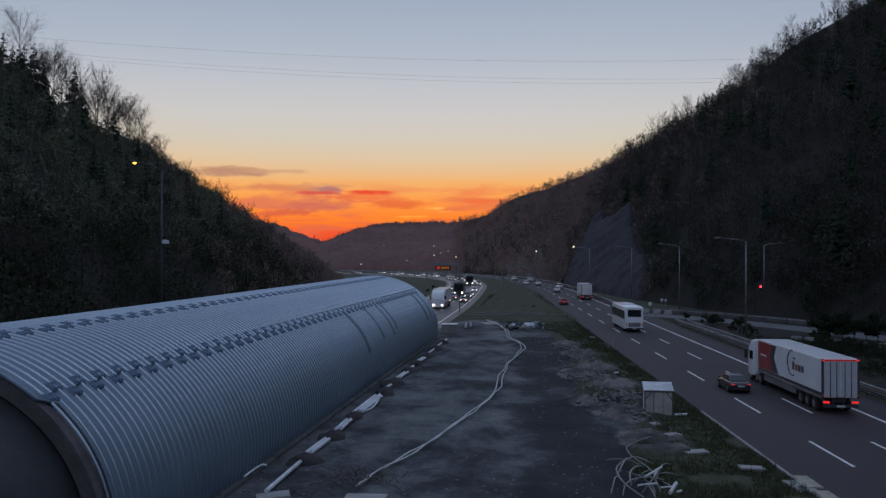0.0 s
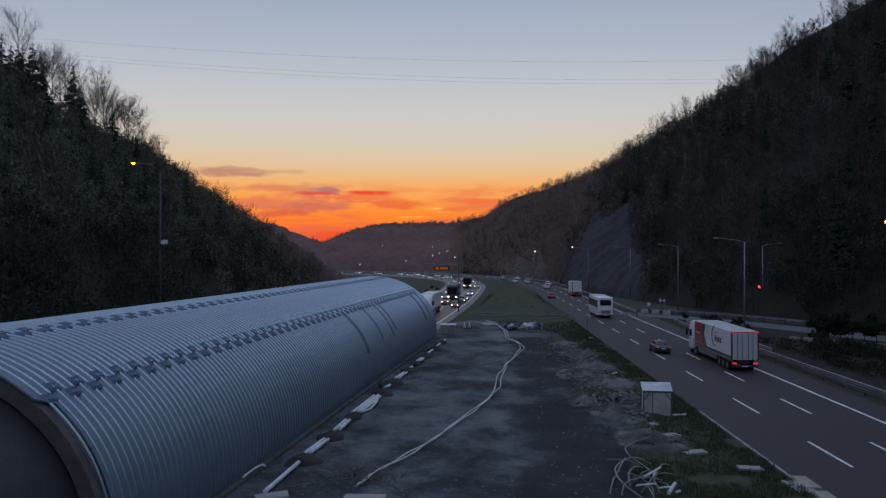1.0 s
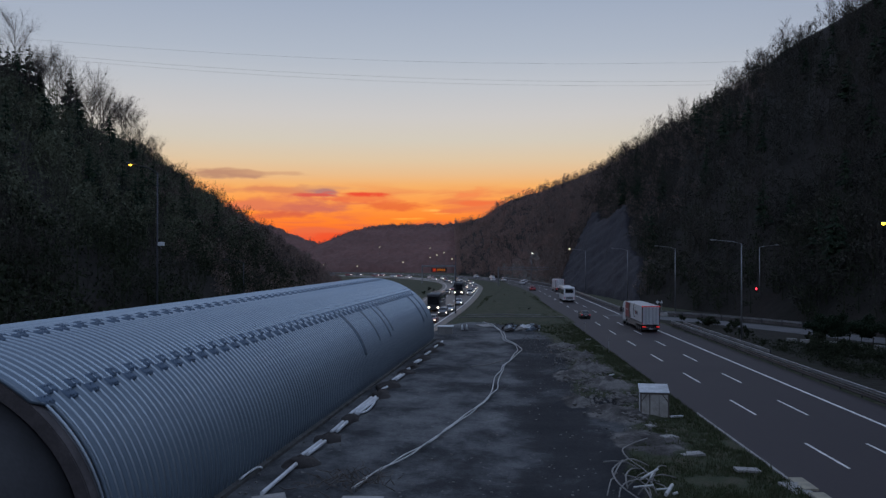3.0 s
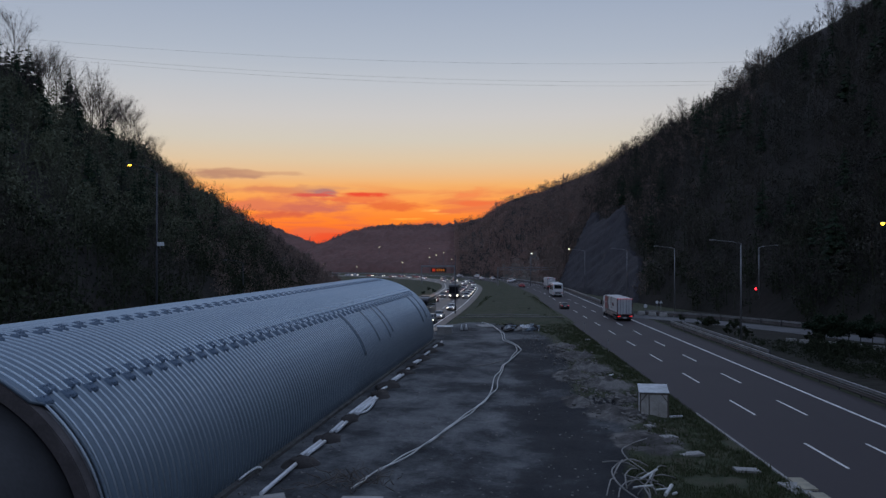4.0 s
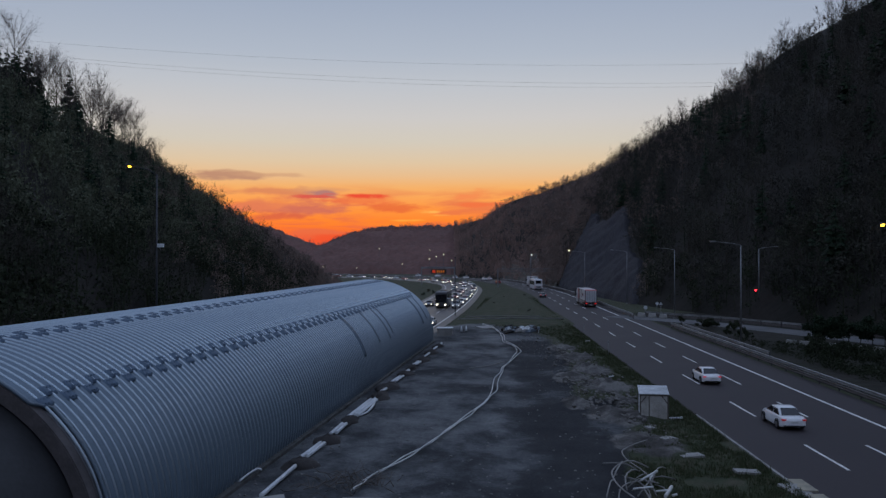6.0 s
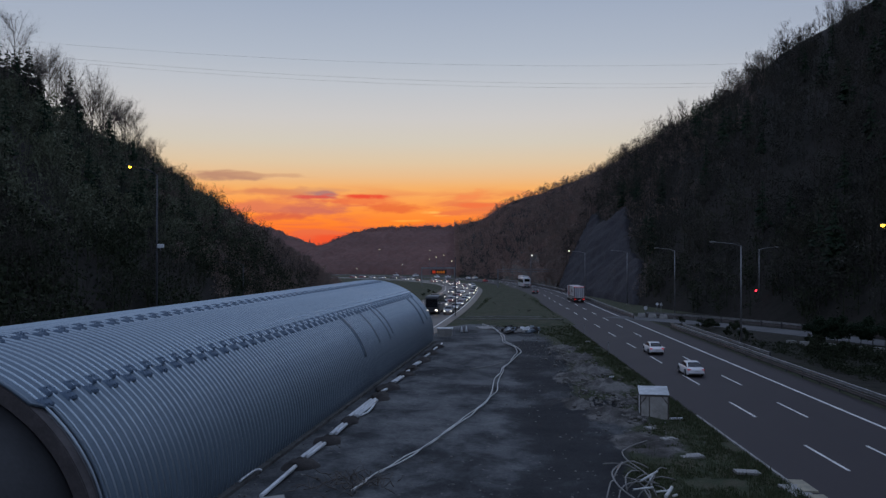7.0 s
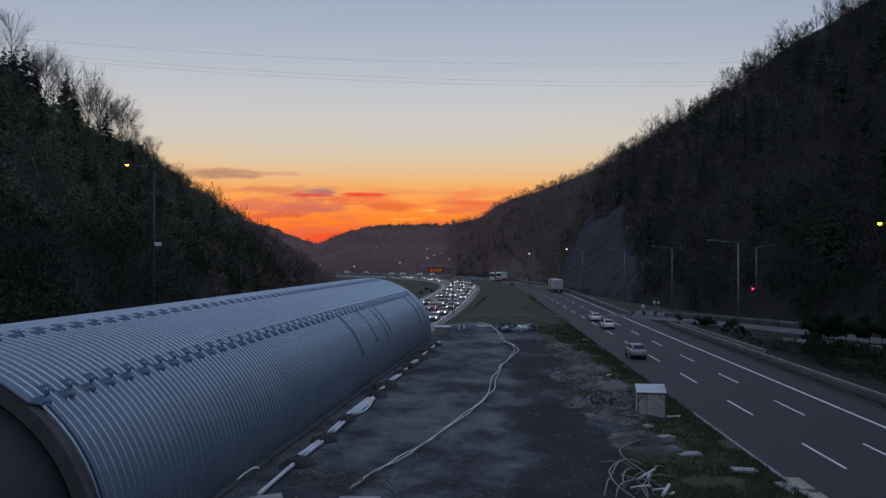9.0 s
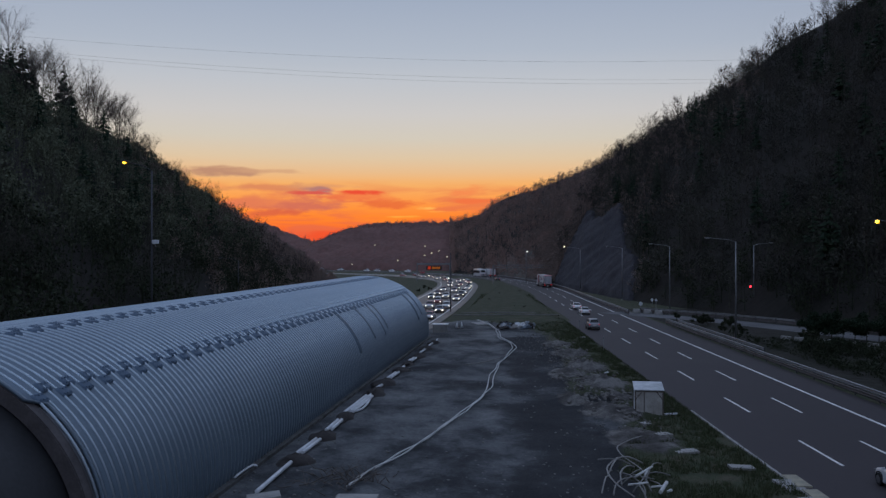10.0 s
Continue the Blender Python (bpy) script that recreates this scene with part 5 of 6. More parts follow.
def street_lamp(x, y, z, h, arm, turn, lit=None, label="tall grey street lamp on a tapered steel pole", up=0.45, steel=None, bulb_size=1.0):
    steel = steel or STEEL
    root = thing("street_lamp", label, "street lamp", pose(x, y, z, 0, 0, turn), "street lamps")
    part("base", Mesh().box(-0.2, 0.2, -0.2, 0.2, -0.4, 0.18, 0.02), CONCRETE, root)
    part("pole", Mesh().pipe([(0, 0, 0.15), (0, 0, h * 0.5), (0, 0, h)], [0.12, 0.095, 0.07], 8), steel, root)
    part("arm", Mesh().pipe([(0, 0, h - 0.05), (arm * 0.3, 0, h + up * 0.5), (arm, 0, h + up)], [0.06, 0.05, 0.04], 6), steel, root)
    part("lamp_head", Mesh().loft([rounded(0.10, -0.06, 0.06, -0.45, 0.04, 2), rounded(0.2, -0.09, 0.09, -0.1, 0.05, 2), rounded(0.17, -0.07, 0.08, 0.35, 0.05, 2)]), steel, root,
         m=pose(arm, 0, h + up, 0, 0, -90 if arm > 0 else 90))
    if lit:
        bulb = Mesh().loft([[(math.cos(a) * r * bulb_size, math.sin(a) * r * bulb_size, zz * bulb_size) for a in np.linspace(0, 6.283, 10, endpoint=False)] for r, zz in ((0.1, -0.42), (0.24, -0.34), (0.28, -0.14), (0.16, 0.0))])
        part("bulb", bulb, lit, root, "glowing lamp", pose(arm, 0, h + up))
    else:
        part("lens", Mesh().box(-0.28, 0.28, -0.11, 0.11, -0.03, 0.0, 0.01), WHITEBOARD, root, "pale unlit lens", pose(arm, 0, h + up - 0.07))
    return root


def build_roadside():
    y = MAIN.by_y
    guard_rail(MAIN, y(-50), y(132), 10.65, "galvanised guard rail along the shoulder")
    guard_rail(MAIN, y(92), y(130), 12.0, "second guard rail behind the first")
    guard_rail(MAIN, y(152), y(380), 8.5, "galvanised guard rail below the rock cut")
    guard_rail(SIDE, 4, SIDE.s[-1] - 4, -4.0, "low guard rail along the side road")
    # row of pale marker stones on the near side of the side road
    for i in range(13):
        x, yy, h = 44.6 + i * 1.15, 108.6 - i * 1.4, 40
        ob = part("marker_stone", Mesh().box(-0.14, 0.14, -0.65, 0.65, -0.1, 0.5, 0.04), CONCRETE, None, m=pose(x, yy, 0, 0, 0, h))
        tagged(ob, "low pale concrete block in a row beside the side road", "kerb stone", "marker stones")
    for x, yy, h, arm, turn in ((36.9, 105, 12.6, -3.5, 0), (41.8, 153, 12.3, -3.4, 0), (43.4, 200, 12.2, -3.4, -4), (41.0, 245, 12.2, -3.4, -6), (57.4, 154, 12.5, 3.2, 0),
                                (31.0, 300, 12.2, -3.4, -10)):
        street_lamp(x, yy, 0, h, arm, turn)
    street_lamp(63.25, 118, 0, 15.45, -2.0, 0, SODIUM, "street lamp glowing yellow at the hill foot", 0.3)
    street_lamp(-27.2, 80.5, 0, 19.0, -2.6, 0, SODIUM, "tall lamp glowing yellow behind the tube", 0.9, DARKSTEEL, 0.55)
    street_lamp(-35.4, 150, 0, 9.8, -3.2, 0, None, up=0.5, steel=DARKSTEEL)
    pl = thing("slim_pole", "dark slim pole in the grass beside the carriageway", "pole", pose(2.3, 160, 0.3))
    part("shaft", Mesh().pipe([(0, 0, -0.3), (0, 0, 10.6)], [0.11, 0.06], 7), DARKSTEEL, pl)
    part("cap", Mesh().box(-0.12, 0.12, -0.12, 0.12, 10.5, 10.75, 0.03), DARKSTEEL, pl)
    # camera box on the pole behind the tube
    cbox = thing("camera_box", "small white box fixed on the lamp pole", "camera", pose(-27.0, 80.35, 12.25))
    part("housing", Mesh().box(-0.05, 0.5, -0.2, 0.2, -0.18, 0.18, 0.05), WHITEBOARD, cbox)
    part("bracket", Mesh().pipe([(-0.2, 0.1, -0.05), (0.1, 0, -0.2), (0.25, 0, -0.45)], 0.05, 6), STEEL, cbox)
    # lights far down the valley
    for u, v, d, mat in ((545, 470, 430, SODIUM), (572, 470, 470, PALELAMP), (631, 472, 470, PALELAMP), (671, 438, 560, PALELAMP), (712, 465, 480, PALELAMP), (760, 440, 560, PALELAMP), (760, 456, 450, PALELAMP),
                         (785, 448, 500, PALELAMP), (799, 459, 440, PALELAMP), (772, 452, 470, PALELAMP), (1007, 441, 285, PALELAMP), (941, 449, 345, DIMLIGHT), (1054, 357, 370, DIMLIGHT)):
        x, z = (u - 784) / 1500 * d, 11.3 + (450 - v) / 1500 * d
        root = thing("far_lamp", "small lit lamp on a pole down the valley", "street lamp", pose(x, d, z - 12), "far lamps")
        part("pole", Mesh().pipe([(0, 0, -9), (0, 0, 11.9)], [0.12, 0.07], 5), DARKSTEEL, root)
        part("bulb", Mesh().box(-0.24, 0.24, -0.24, 0.24, 11.8, 12.2, 0.1), mat, root, "glowing lamp")
    # red signal on its post
    sig = thing("signal_light", "red signal lamp on a dark bracket", "signal", pose(56.6, 153.6, 5.05))
    part("housing", Mesh().box(-0.3, 0.3, -0.1, 0.25, -0.5, 0.5, 0.05), PLASTIC, sig)
    part("lens", Mesh().box(-0.15, 0.15, -0.16, -0.1, -0.22, 0.16, 0.05), REDSIGNAL, sig, "glowing red lens")
    part("bracket", Mesh().pipe([(0.2, 0.1, 0), (0.85, 0.3, 0)], 0.05, 5), DARKSTEEL, sig)
    # gantry with a message board over the oncoming lanes; its writing is too small to read
    g = thing("sign_gantry", "steel gantry carrying a dark message board lit in amber", "gantry", pose(-2.0, 332, 0))
    for sx in (-6.4, 6.4):
        part("post", Mesh().box(sx - 0.2, sx + 0.2, -0.2, 0.2, -0.4, 7.0, 0.03), STEEL, g)
    part("beam", Mesh().box(-6.6, 6.6, -0.25, 0.25, 6.2, 6.9, 0.03), STEEL, g)
    brd = part("message_board", Mesh().box(-2.8, 3.3, -0.6, -0.2, 4.2, 5.9, 0.05), PLASTIC, g, "black message board")
    part("red_symbol", Mesh().box(-2.2, -1.0, -0.66, -0.6, 4.5, 5.6, 0.02), RED_LED, brd, "red lit symbol")
    for i in range(4):
        part("amber_bar", Mesh().box(-0.5 + i * 0.82, 0.08 + i * 0.82, -0.66, -0.6, 4.6, 5.5, 0.02), AMBER_LED, brd, "amber lit bar")
    g2 = thing("sign_gantry", "plain steel gantry over the outgoing lanes", "gantry", pose(30, 305, 0, 0, 0, 8))
    for sx in (-10.5, 10.5):
        part("post", Mesh().box(sx - 0.2, sx + 0.2, -0.2, 0.2, -0.4, 6.6, 0.03), STEEL, g2)
    for zz in (5.6, 6.4):
        part("beam", Mesh().box(-10.6, 10.6, -0.15, 0.15, zz, zz + 0.2, 0.03), STEEL, g2)
    # small signs where the side road leaves
    for x, yy, kind in ((40.6, 158, 0), (41.9, 166, 1), (38.2, 160, 2)):
        s = thing("road_sign", "small road sign on a thin post", "road sign", pose(x, yy, 0), "road signs")
        part("post", Mesh().pipe([(0, 0, -0.2), (0, 0, 2.4 - kind * 0.4)], 0.04, 6), STEEL, s)
        n = 3 if kind == 0 else 4 if kind == 1 else 12
        h = 2.3 - kind * 0.4
        ring = lambda yv, r: [(r * math.sin(2 * math.pi * i / n), yv, h + r * math.cos(2 * math.pi * i / n)) for i in range(n)]
        part("plate", Mesh().loft([ring(-0.05, 0.36), ring(-0.02, 0.36)], True, False), WHITEBOARD, s, "pale sign plate")
    for i, (x, yy) in enumerate(((36.5, 156), (38.0, 154), (39.5, 152))):
        ob = thing("plastic_barrier", "low water-filled road barrier at the exit", "barrier", pose(x, yy, 0.02, 0, 0, 50), "plastic barriers")
        part("body", Mesh().loft([rounded(0.3, 0, 0.25, -0.7, 0.05, 2), rounded(0.3, 0, 0.8, -0.6, 0.08, 2, 0.5), rounded(0.3, 0, 0.8, 0.6, 0.08, 2, 0.5), rounded(0.3, 0, 0.25, 0.7, 0.05, 2)]), CONCRETE, ob)
    # verge post seen against the road
    for x, yy, h in ((18.7, 96, 1.5), (20.3, 122, 1.3)):
        p = thing("marker_post", "thin grey marker post on the verge", "post", pose(x, yy, 0.1), "marker posts")
        part("post", Mesh().pipe([(0, 0, -0.2), (0, 0, h)], 0.04, 6), STEEL, p)
        part("cap", Mesh().box(-0.07, 0.07, -0.05, 0.05, h - 0.2, h + 0.04, 0.015), STEEL, p)
    # wires across the valley
    for nm, a, b, sag in (("upper", (-175, 297, 89.5), (112, 310, 81.8), 4.6), ("middle", (-175, 297, 85.0), (104, 310, 74.7), 4.4), ("lower", (-175, 300, 84.4), (102, 313, 73.9), 4.6)):
        pts = [Vector(a).lerp(Vector(b), i / 40) + Vector((0, 0, -4 * sag * (i / 40) * (1 - i / 40))) for i in range(41)]
        ob = tagged(new("power_line", Mesh().pipe(pts, 0.022, 4).data("power_line", DARKSTEEL)), "thin power line strung high across the valley", "power line", "power lines")


build_roadside()


# ---- the yard: shed, hoses, pipes, slabs and rubbish ----
def build_shed():
    s = thing("tool_shed", "small plywood shed with a pale sheet metal roof", "shed", pose(14.55, 58.75, 0.05, 0, 0, -9))
    W, D, F, B = 0.92, 0.74, 1.74, 2.06
    part("floor_slab", Mesh().box(-W - 0.06, W + 0.06, -D - 0.06, D + 0.06, -0.25, 0.06, 0.02), CONCRETE, s)
    for i, x0 in enumerate(np.linspace(-W, W, 4)[:-1]):
        part("front_panel", Mesh().box(x0 + 0.012, x0 + 2 * W / 3 - 0.012, -D - 0.03, -D + 0.01, 0.06, F - 0.02, 0.006), PLYWOOD, s, "weathered plywood panel")
    part("back_panel", Mesh().box(-W, W, D - 0.02, D + 0.02, 0.06, B, 0.006), PLYWOOD, s)
    for sx in (-1, 1):
        q = [(sx * W - 0.02, -D, 0.06), (sx * W - 0.02, D, 0.06), (sx * W - 0.02, D, B), (sx * W - 0.02, -D, F)]
        part("side_panel", Mesh().loft([q, [(x + 0.04, y, z) for x, y, z in q]], True, False), WHITEBOARD if sx < 0 else PLYWOOD, s, "pale side panel")
        for yy, zz in ((-D, F), (D, B)):
            part("corner_post", Mesh().box(sx * W - 0.045, sx * W + 0.045, yy - 0.045, yy + 0.045, 0.0, zz, 0.008), TIMBER, s)
        part("brace", Mesh().box(-0.03, 0.03, -0.02, 0.02, 0, 0.72, 0.004, pose(sx * W, -D - 0.05, F - 0.62, 0, -sx * 38, 0)), TIMBER, s, "dark diagonal brace")
    part("header_beam", Mesh().box(-W, W, -D - 0.05, -D + 0.03, F - 0.1, F, 0.008), TIMBER, s)
    part("roof_sheet", Mesh().box(-W - 0.1, W + 0.08, -D - 0.1, D + 0.1, 0, 0.05, 0.01, pose(0, 0, (F + B) / 2 + 0.02, math.degrees(math.atan2(B - F, 2 * D)))), TINROOF, s, "pale sheet metal roof")
    part("door_frame", Mesh().box(-0.36, -0.31, -D - 0.045, -D, 0.06, F - 0.1, 0.006), TIMBER, s)


build_shed()


def spot(u, v, z=0.0):
    """Place on level ground from two bearings of the fixed camera."""
    d = (EYE_Z - z) * 1500 / (v - 450)
    return (u - 784) / 1500 * d, d


def lay_hose(name, points, r, mat, label, group="", lift=0.0, cat="hose"):
    pts = smooth_line(points, 0.6)
    m = Mesh().pipe([(p[0], p[1], p[2]) for p in pts], r, 7)
    return tagged(new(name, m.data(name, mat)), label, cat, group)


def build_hoses():
    rnd = random.Random(3)
    main = [spot(u, v, 0.2) for u, v in ((622, 866), (650, 846), (700, 820), (745, 792), (790, 761), (830, 734), (858, 711), (874, 690), (879, 667), (890, 648), (908, 633), (918, 621), (911, 611), (893, 602), (889, 591), (880, 583), (868, 576), (852, 571))]
    for k in range(2):
        pts = []
        for i, (x, y) in enumerate(main):
            o = (0.12 if k else -0.12) * (1 + rnd.uniform(-0.7, 1.2)) * (1 if i % 3 else 0.4)
            pts.append((x + o, y, 0.24 + 0.05 * k))
            if i + 1 < len(main):
                w = rnd.uniform(-0.16, 0.16)
                pts.append(((x + main[i + 1][0]) / 2 + o * 0.5 + w, (y + main[i + 1][1]) / 2, 0.24 + 0.05 * k))
        lay_hose("supply_hose", pts, 0.045, HOSE, "long pale hose snaking across the stony yard", "supply hoses")
    lay_hose("supply_hose", [(2.6, 83.5, 0.2), (4.6, 85.5, 0.2), (6.4, 88.4, 0.26)], 0.05, HOSE_GREY, "short grey hose branching off the pale hoses", "supply hoses")
    # stiff hoses thrown on a heap: bearings of each run, pale ones and dark ones
    def run(pts, z0, z1):
        k = len(pts) - 1
        return [(*spot(u, v, 0.3), z0 + (z1 - z0) * math.sin(math.pi * i / k)) for i, (u, v) in enumerate(pts)]

    pale = [[(1149, 772), (1126, 782), (1106, 794), (1100, 802), (1111, 817), (1134, 831), (1150, 844), (1153, 859)],
            [(1101, 811), (1088, 827), (1082, 841), (1089, 857), (1105, 869), (1131, 880)],
            [(1087, 843), (1080, 859), (1073, 873)], [(1085, 839), (1098, 827), (1120, 822), (1146, 821)],
            [(1094, 876), (1098, 865), (1112, 857), (1140, 851), (1166, 849)], [(1109, 860), (1106, 847), (1117, 835), (1131, 827)],
            [(1150, 851), (1164, 835), (1178, 822)], [(1119, 861), (1139, 875), (1152, 883)]]
    dark = [[(1066, 813), (1085, 816), (1110, 819), (1131, 827)], [(1149, 840), (1170, 843), (1195, 841)], [(1110, 855), (1130, 849), (1150, 857), (1161, 869)],
            [(1158, 850), (1174, 861), (1181, 868)], [(1120, 842), (1142, 838), (1158, 846)], [(1128, 870), (1146, 858), (1152, 842)], [(1104, 836), (1124, 846), (1148, 866), (1150, 880)]]
    for i, q in enumerate(pale):
        lay_hose("stiff_hose", run(q, 0.2, 0.45 + 0.06 * (i % 4)), 0.034 + 0.006 * (i % 2), HOSE_DULL, "stiff pale hose in a tangled heap on bare soil", "heap of hoses")
    for i, q in enumerate(dark):
        lay_hose("stiff_hose", run(q, 0.16, 0.32 + 0.07 * (i % 3)), 0.036, HOSE_GREY, "stiff dark hose in a tangled heap on bare soil", "heap of hoses")
    for (a, b, c, d), r in (((1133, 846, 1162, 832), 0.06), ((1120, 861, 1155, 860), 0.05), ((1177, 874, 1188, 860), 0.085), ((1160, 865, 1181, 866), 0.045), ((1155, 834, 1149, 848), 0.045), ((1189, 873, 1198, 873), 0.06)):
        p, q = spot(a, b, 0.5), spot(c, d, 0.5)
        m = Mesh().pipe([(*p, 0.46), (*q, 0.54)], r, 9)
        tagged(new("pipe_offcut", m.data("pipe_offcut", HOSE)), "short pale plastic pipe offcut lying on the heap", "pipe", "pipe offcuts")
    lay_hose("drain_hose", [(*spot(424, 852, 0.2), 0.3), (*spot(440, 840, 0.2), 0.32), (*spot(456, 830, 0.2), 0.3), (*spot(464, 829, 0.2), 0.2)], 0.055, WHITEBOARD, "pale drain hose lying along the tube's foot")


build_hoses()


def build_kerb_slabs():
    """Yellow-painted kerb slabs where the verge meets the carriageway."""
    paintwork = material("worn_yellow_kerb", (0.36, 0.32, 0.23), 0.8, spots=(0.25, 0.23, 0.18), scale=0.6, grain=18, bump=0.2)
    for y, l in ((41.5, 2.1), (38.9, 2.0)):
        m = Mesh().box(-0.36, 0.36, -l / 2, l / 2, -0.05, 0.11, 0.02)
        k = tagged(new("kerb_slab", m.data("kerb_slab", paintwork)), "worn yellow painted concrete kerb slab beside the grass verge", "kerb", "painted kerb slabs")
        k.matrix_basis = pose(17.6 + (y - 42.3) * 0.04, y, 0.0, 0, 0, -2.2)


build_kerb_slabs()


def heap(name, x, y, rx, ry, h, mat, label, cat, seed, rz=0.0, z=0.02):
    """A low irregular heap."""
    m = Mesh()
    rings, k = 7, 18
    for i in range(rings):
        f = i / (rings - 1)
        row = []
        for j in range(k):
            a = 2 * math.pi * j / k
            q = (1 - f) * (1 + 0.75 * noise.noise((math.cos(a) * 1.4 + seed, math.sin(a) * 1.4, f * 2)))
            row.append((math.cos(a) * rx * q, math.sin(a) * ry * q, h * math.sin(f * math.pi / 2) * (1 + 0.35 * noise.noise((math.cos(a) * 2, math.sin(a) * 2 + seed, f * 3))) - (0.15 if i == 0 else 0)))
        m.v += row
    for i in range(rings - 1):
        for j in range(k):
            m.f.append((i * k + j, i * k + (j + 1) % k, (i + 1) * k + (j + 1) % k, (i + 1) * k + j))
            m.smooth.append(True)
    ob = tagged(new(name, m.data(name, mat)), label, cat)
    ob.matrix_basis = pose(x, y, z, 0, 0, rz)
    return ob


def build_pipes():
    rnd = random.Random(11)
    segs = [(463, 875, 523, 823, 1), (537, 808, 572, 782, 2), (590, 766, 610, 748, 2), (625, 735, 663, 705, 3), (675, 691, 684, 686, 1), (695, 675, 711, 664, 2), (718, 656, 724, 653, 1),
            (733, 644, 743, 638, 2), (751, 629, 760, 623, 1), (766, 617, 773, 612, 1), (779, 608, 782, 605, 1)]
    prev = None
    for a, b, c, d, n in segs:
        p, q = spot(a, b, 0.2), spot(c, d, 0.2)
        dx, dy = q[0] - p[0], q[1] - p[1]
        ln = math.hypot(dx, dy)
        for i in range(n):
            o = (i - (n - 1) / 2) * 0.3
            f0, f1 = (0.0, 1.0) if i == 0 else (rnd.uniform(0, 0.12), rnd.uniform(0.88, 1))
            m = Mesh()
            A = [(p[0] + dx * f + dy / ln * o, p[1] + dy * f - dx / ln * o, 0.24 + 0.03 * i) for f in (f0, f1)]
            m.pipe(A, 0.11, 10)
            ob = tagged(new("drain_pipe", m.data("drain_pipe", WHITEBOARD)), "white plastic pipe half covered by heaps of soil", "pipe", "drain pipes along the tube")
        if prev:
            mx, my = (prev[0] + p[0]) / 2, (prev[1] + p[1]) / 2
            L = math.hypot(p[0] - prev[0], p[1] - prev[1])
            heap("soil_mound", mx, my, 0.75 + 0.25 * rnd.random(), max(0.8, L * 0.62), 0.45, MUD, "low dark mound of damp soil over a white pipe", "soil mound", rnd.uniform(0, 50), -math.degrees(math.atan2(dx, dy)))
        prev = q
    pts = [(*spot(630, 733, 0.2), 0.2), (*spot(648, 728, 0.2), 0.2), (*spot(661, 715, 0.2), 0.25), (*spot(664, 704, 0.2), 0.3)]
    lay_hose("bowed_hose", pts, 0.08, WHITEBOARD, "bowed white hose beside the pipes")
    # slabs and planks
    for u, v, w, l, rz, mat, lab in ((1182, 771, 1.0, 0.7, 25, CONCRETE, "broken pale concrete slab lying on grass"), (1222, 801, 1.3, 0.8, 10, CONCRETE, "pale concrete slab lying on grass"),
                                     (1321, 829, 1.3, 0.6, 3, CONCRETE, "pale concrete slab lying on grass"), (1408, 857, 1.0, 1.8, 5, CONCRETE, "pale concrete slab at the road's edge"),
                                     (1450, 884, 1.0, 1.2, 5, CONCRETE, "pale concrete slab at the road's edge"), (475, 879, 1.5, 1.1, 15, CONCRETE, "pale concrete cover slab in the yard"),
                                     (640, 881, 1.9, 0.7, -5, CONCRETE, "pale board lying in the yard"), (1196, 735, 0.95, 0.12, 5, WHITEBOARD, "pale plank beside the shed"),
                                     (1150, 752, 0.6, 0.6, 30, CONCRETE, "lump of pale concrete before the shed"), (860, 553, 3.2, 0.9, 5, WHITEBOARD, "pale sheet lying in the grass"),
                                     (858, 576, 2.2, 2.6, 25, CONCRETE, "pale concrete slab at the yard's edge"), (1078, 655, 0.15, 1.6, 20, WHITEBOARD, "pale batten stuck in the soil heap"),
                                     (1082, 662, 0.14, 1.0, -35, WHITEBOARD, "pale batten lying on the soil heap"), (1040, 600, 0.6, 0.4, 0, CONCRETE, "small pale stone block on the verge")):
        x, y = spot(u, v, 0.25)
        m = Mesh().box(-w / 2, w / 2, -l / 2, l / 2, -0.1, 0.03, 0.015)
        ob = tagged(new("slab" if mat is CONCRETE else "plank", m.data("slab", mat)), lab, "slab" if mat is CONCRETE else "plank")
        ob.matrix_basis = pose(x, y, 0.06 if u > 1390 else 0.2, rnd.uniform(-4, 4), rnd.uniform(-4, 4), rz)
    # long pale bars lying in the grass
    for x0, x1, y, z in ((2.5, 20.5, 143.0, 0.62), (4.0, 17.0, 148, 0.62)):
        lay_hose("rail_bar", [(x0, y, z), ((x0 + x1) / 2, y + 1.5, z), (x1, y + 0.5, z)], 0.09, HOSE_GREY, "long grey bar lying across the grass island", "bars in the grass", cat="bar")
    # concrete box beside the tube's far end
    b = thing("control_box", "grey box with a pale flat lid beside the tube", "box", pose(0.25, 119.5, 0, 0, 0, -6))
    part("body", Mesh().box(-1.0, 1.0, -0.7, 0.7, -0.1, 1.05, 0.03), CONCRETE, b)
    part("lid", Mesh().box(-1.12, 1.12, -0.82, 0.82, 1.05, 1.18, 0.02), WHITEBOARD, b, "pale flat lid")
    for x, y in ((2.7, 124.0), (3.4, 124.3)):
        c = thing("traffic_cone", "small pale traffic cone at the yard's edge", "cone", pose(x, y, 0.15), "traffic cones")
        part("cone", Mesh().pipe([(0, 0, 0), (0, 0, 0.85)], [0.22, 0.04], 10), WHITEBOARD, c)
        part("foot", Mesh().box(-0.3, 0.3, -0.3, 0.3, -0.03, 0.05, 0.02), PLASTIC, c)
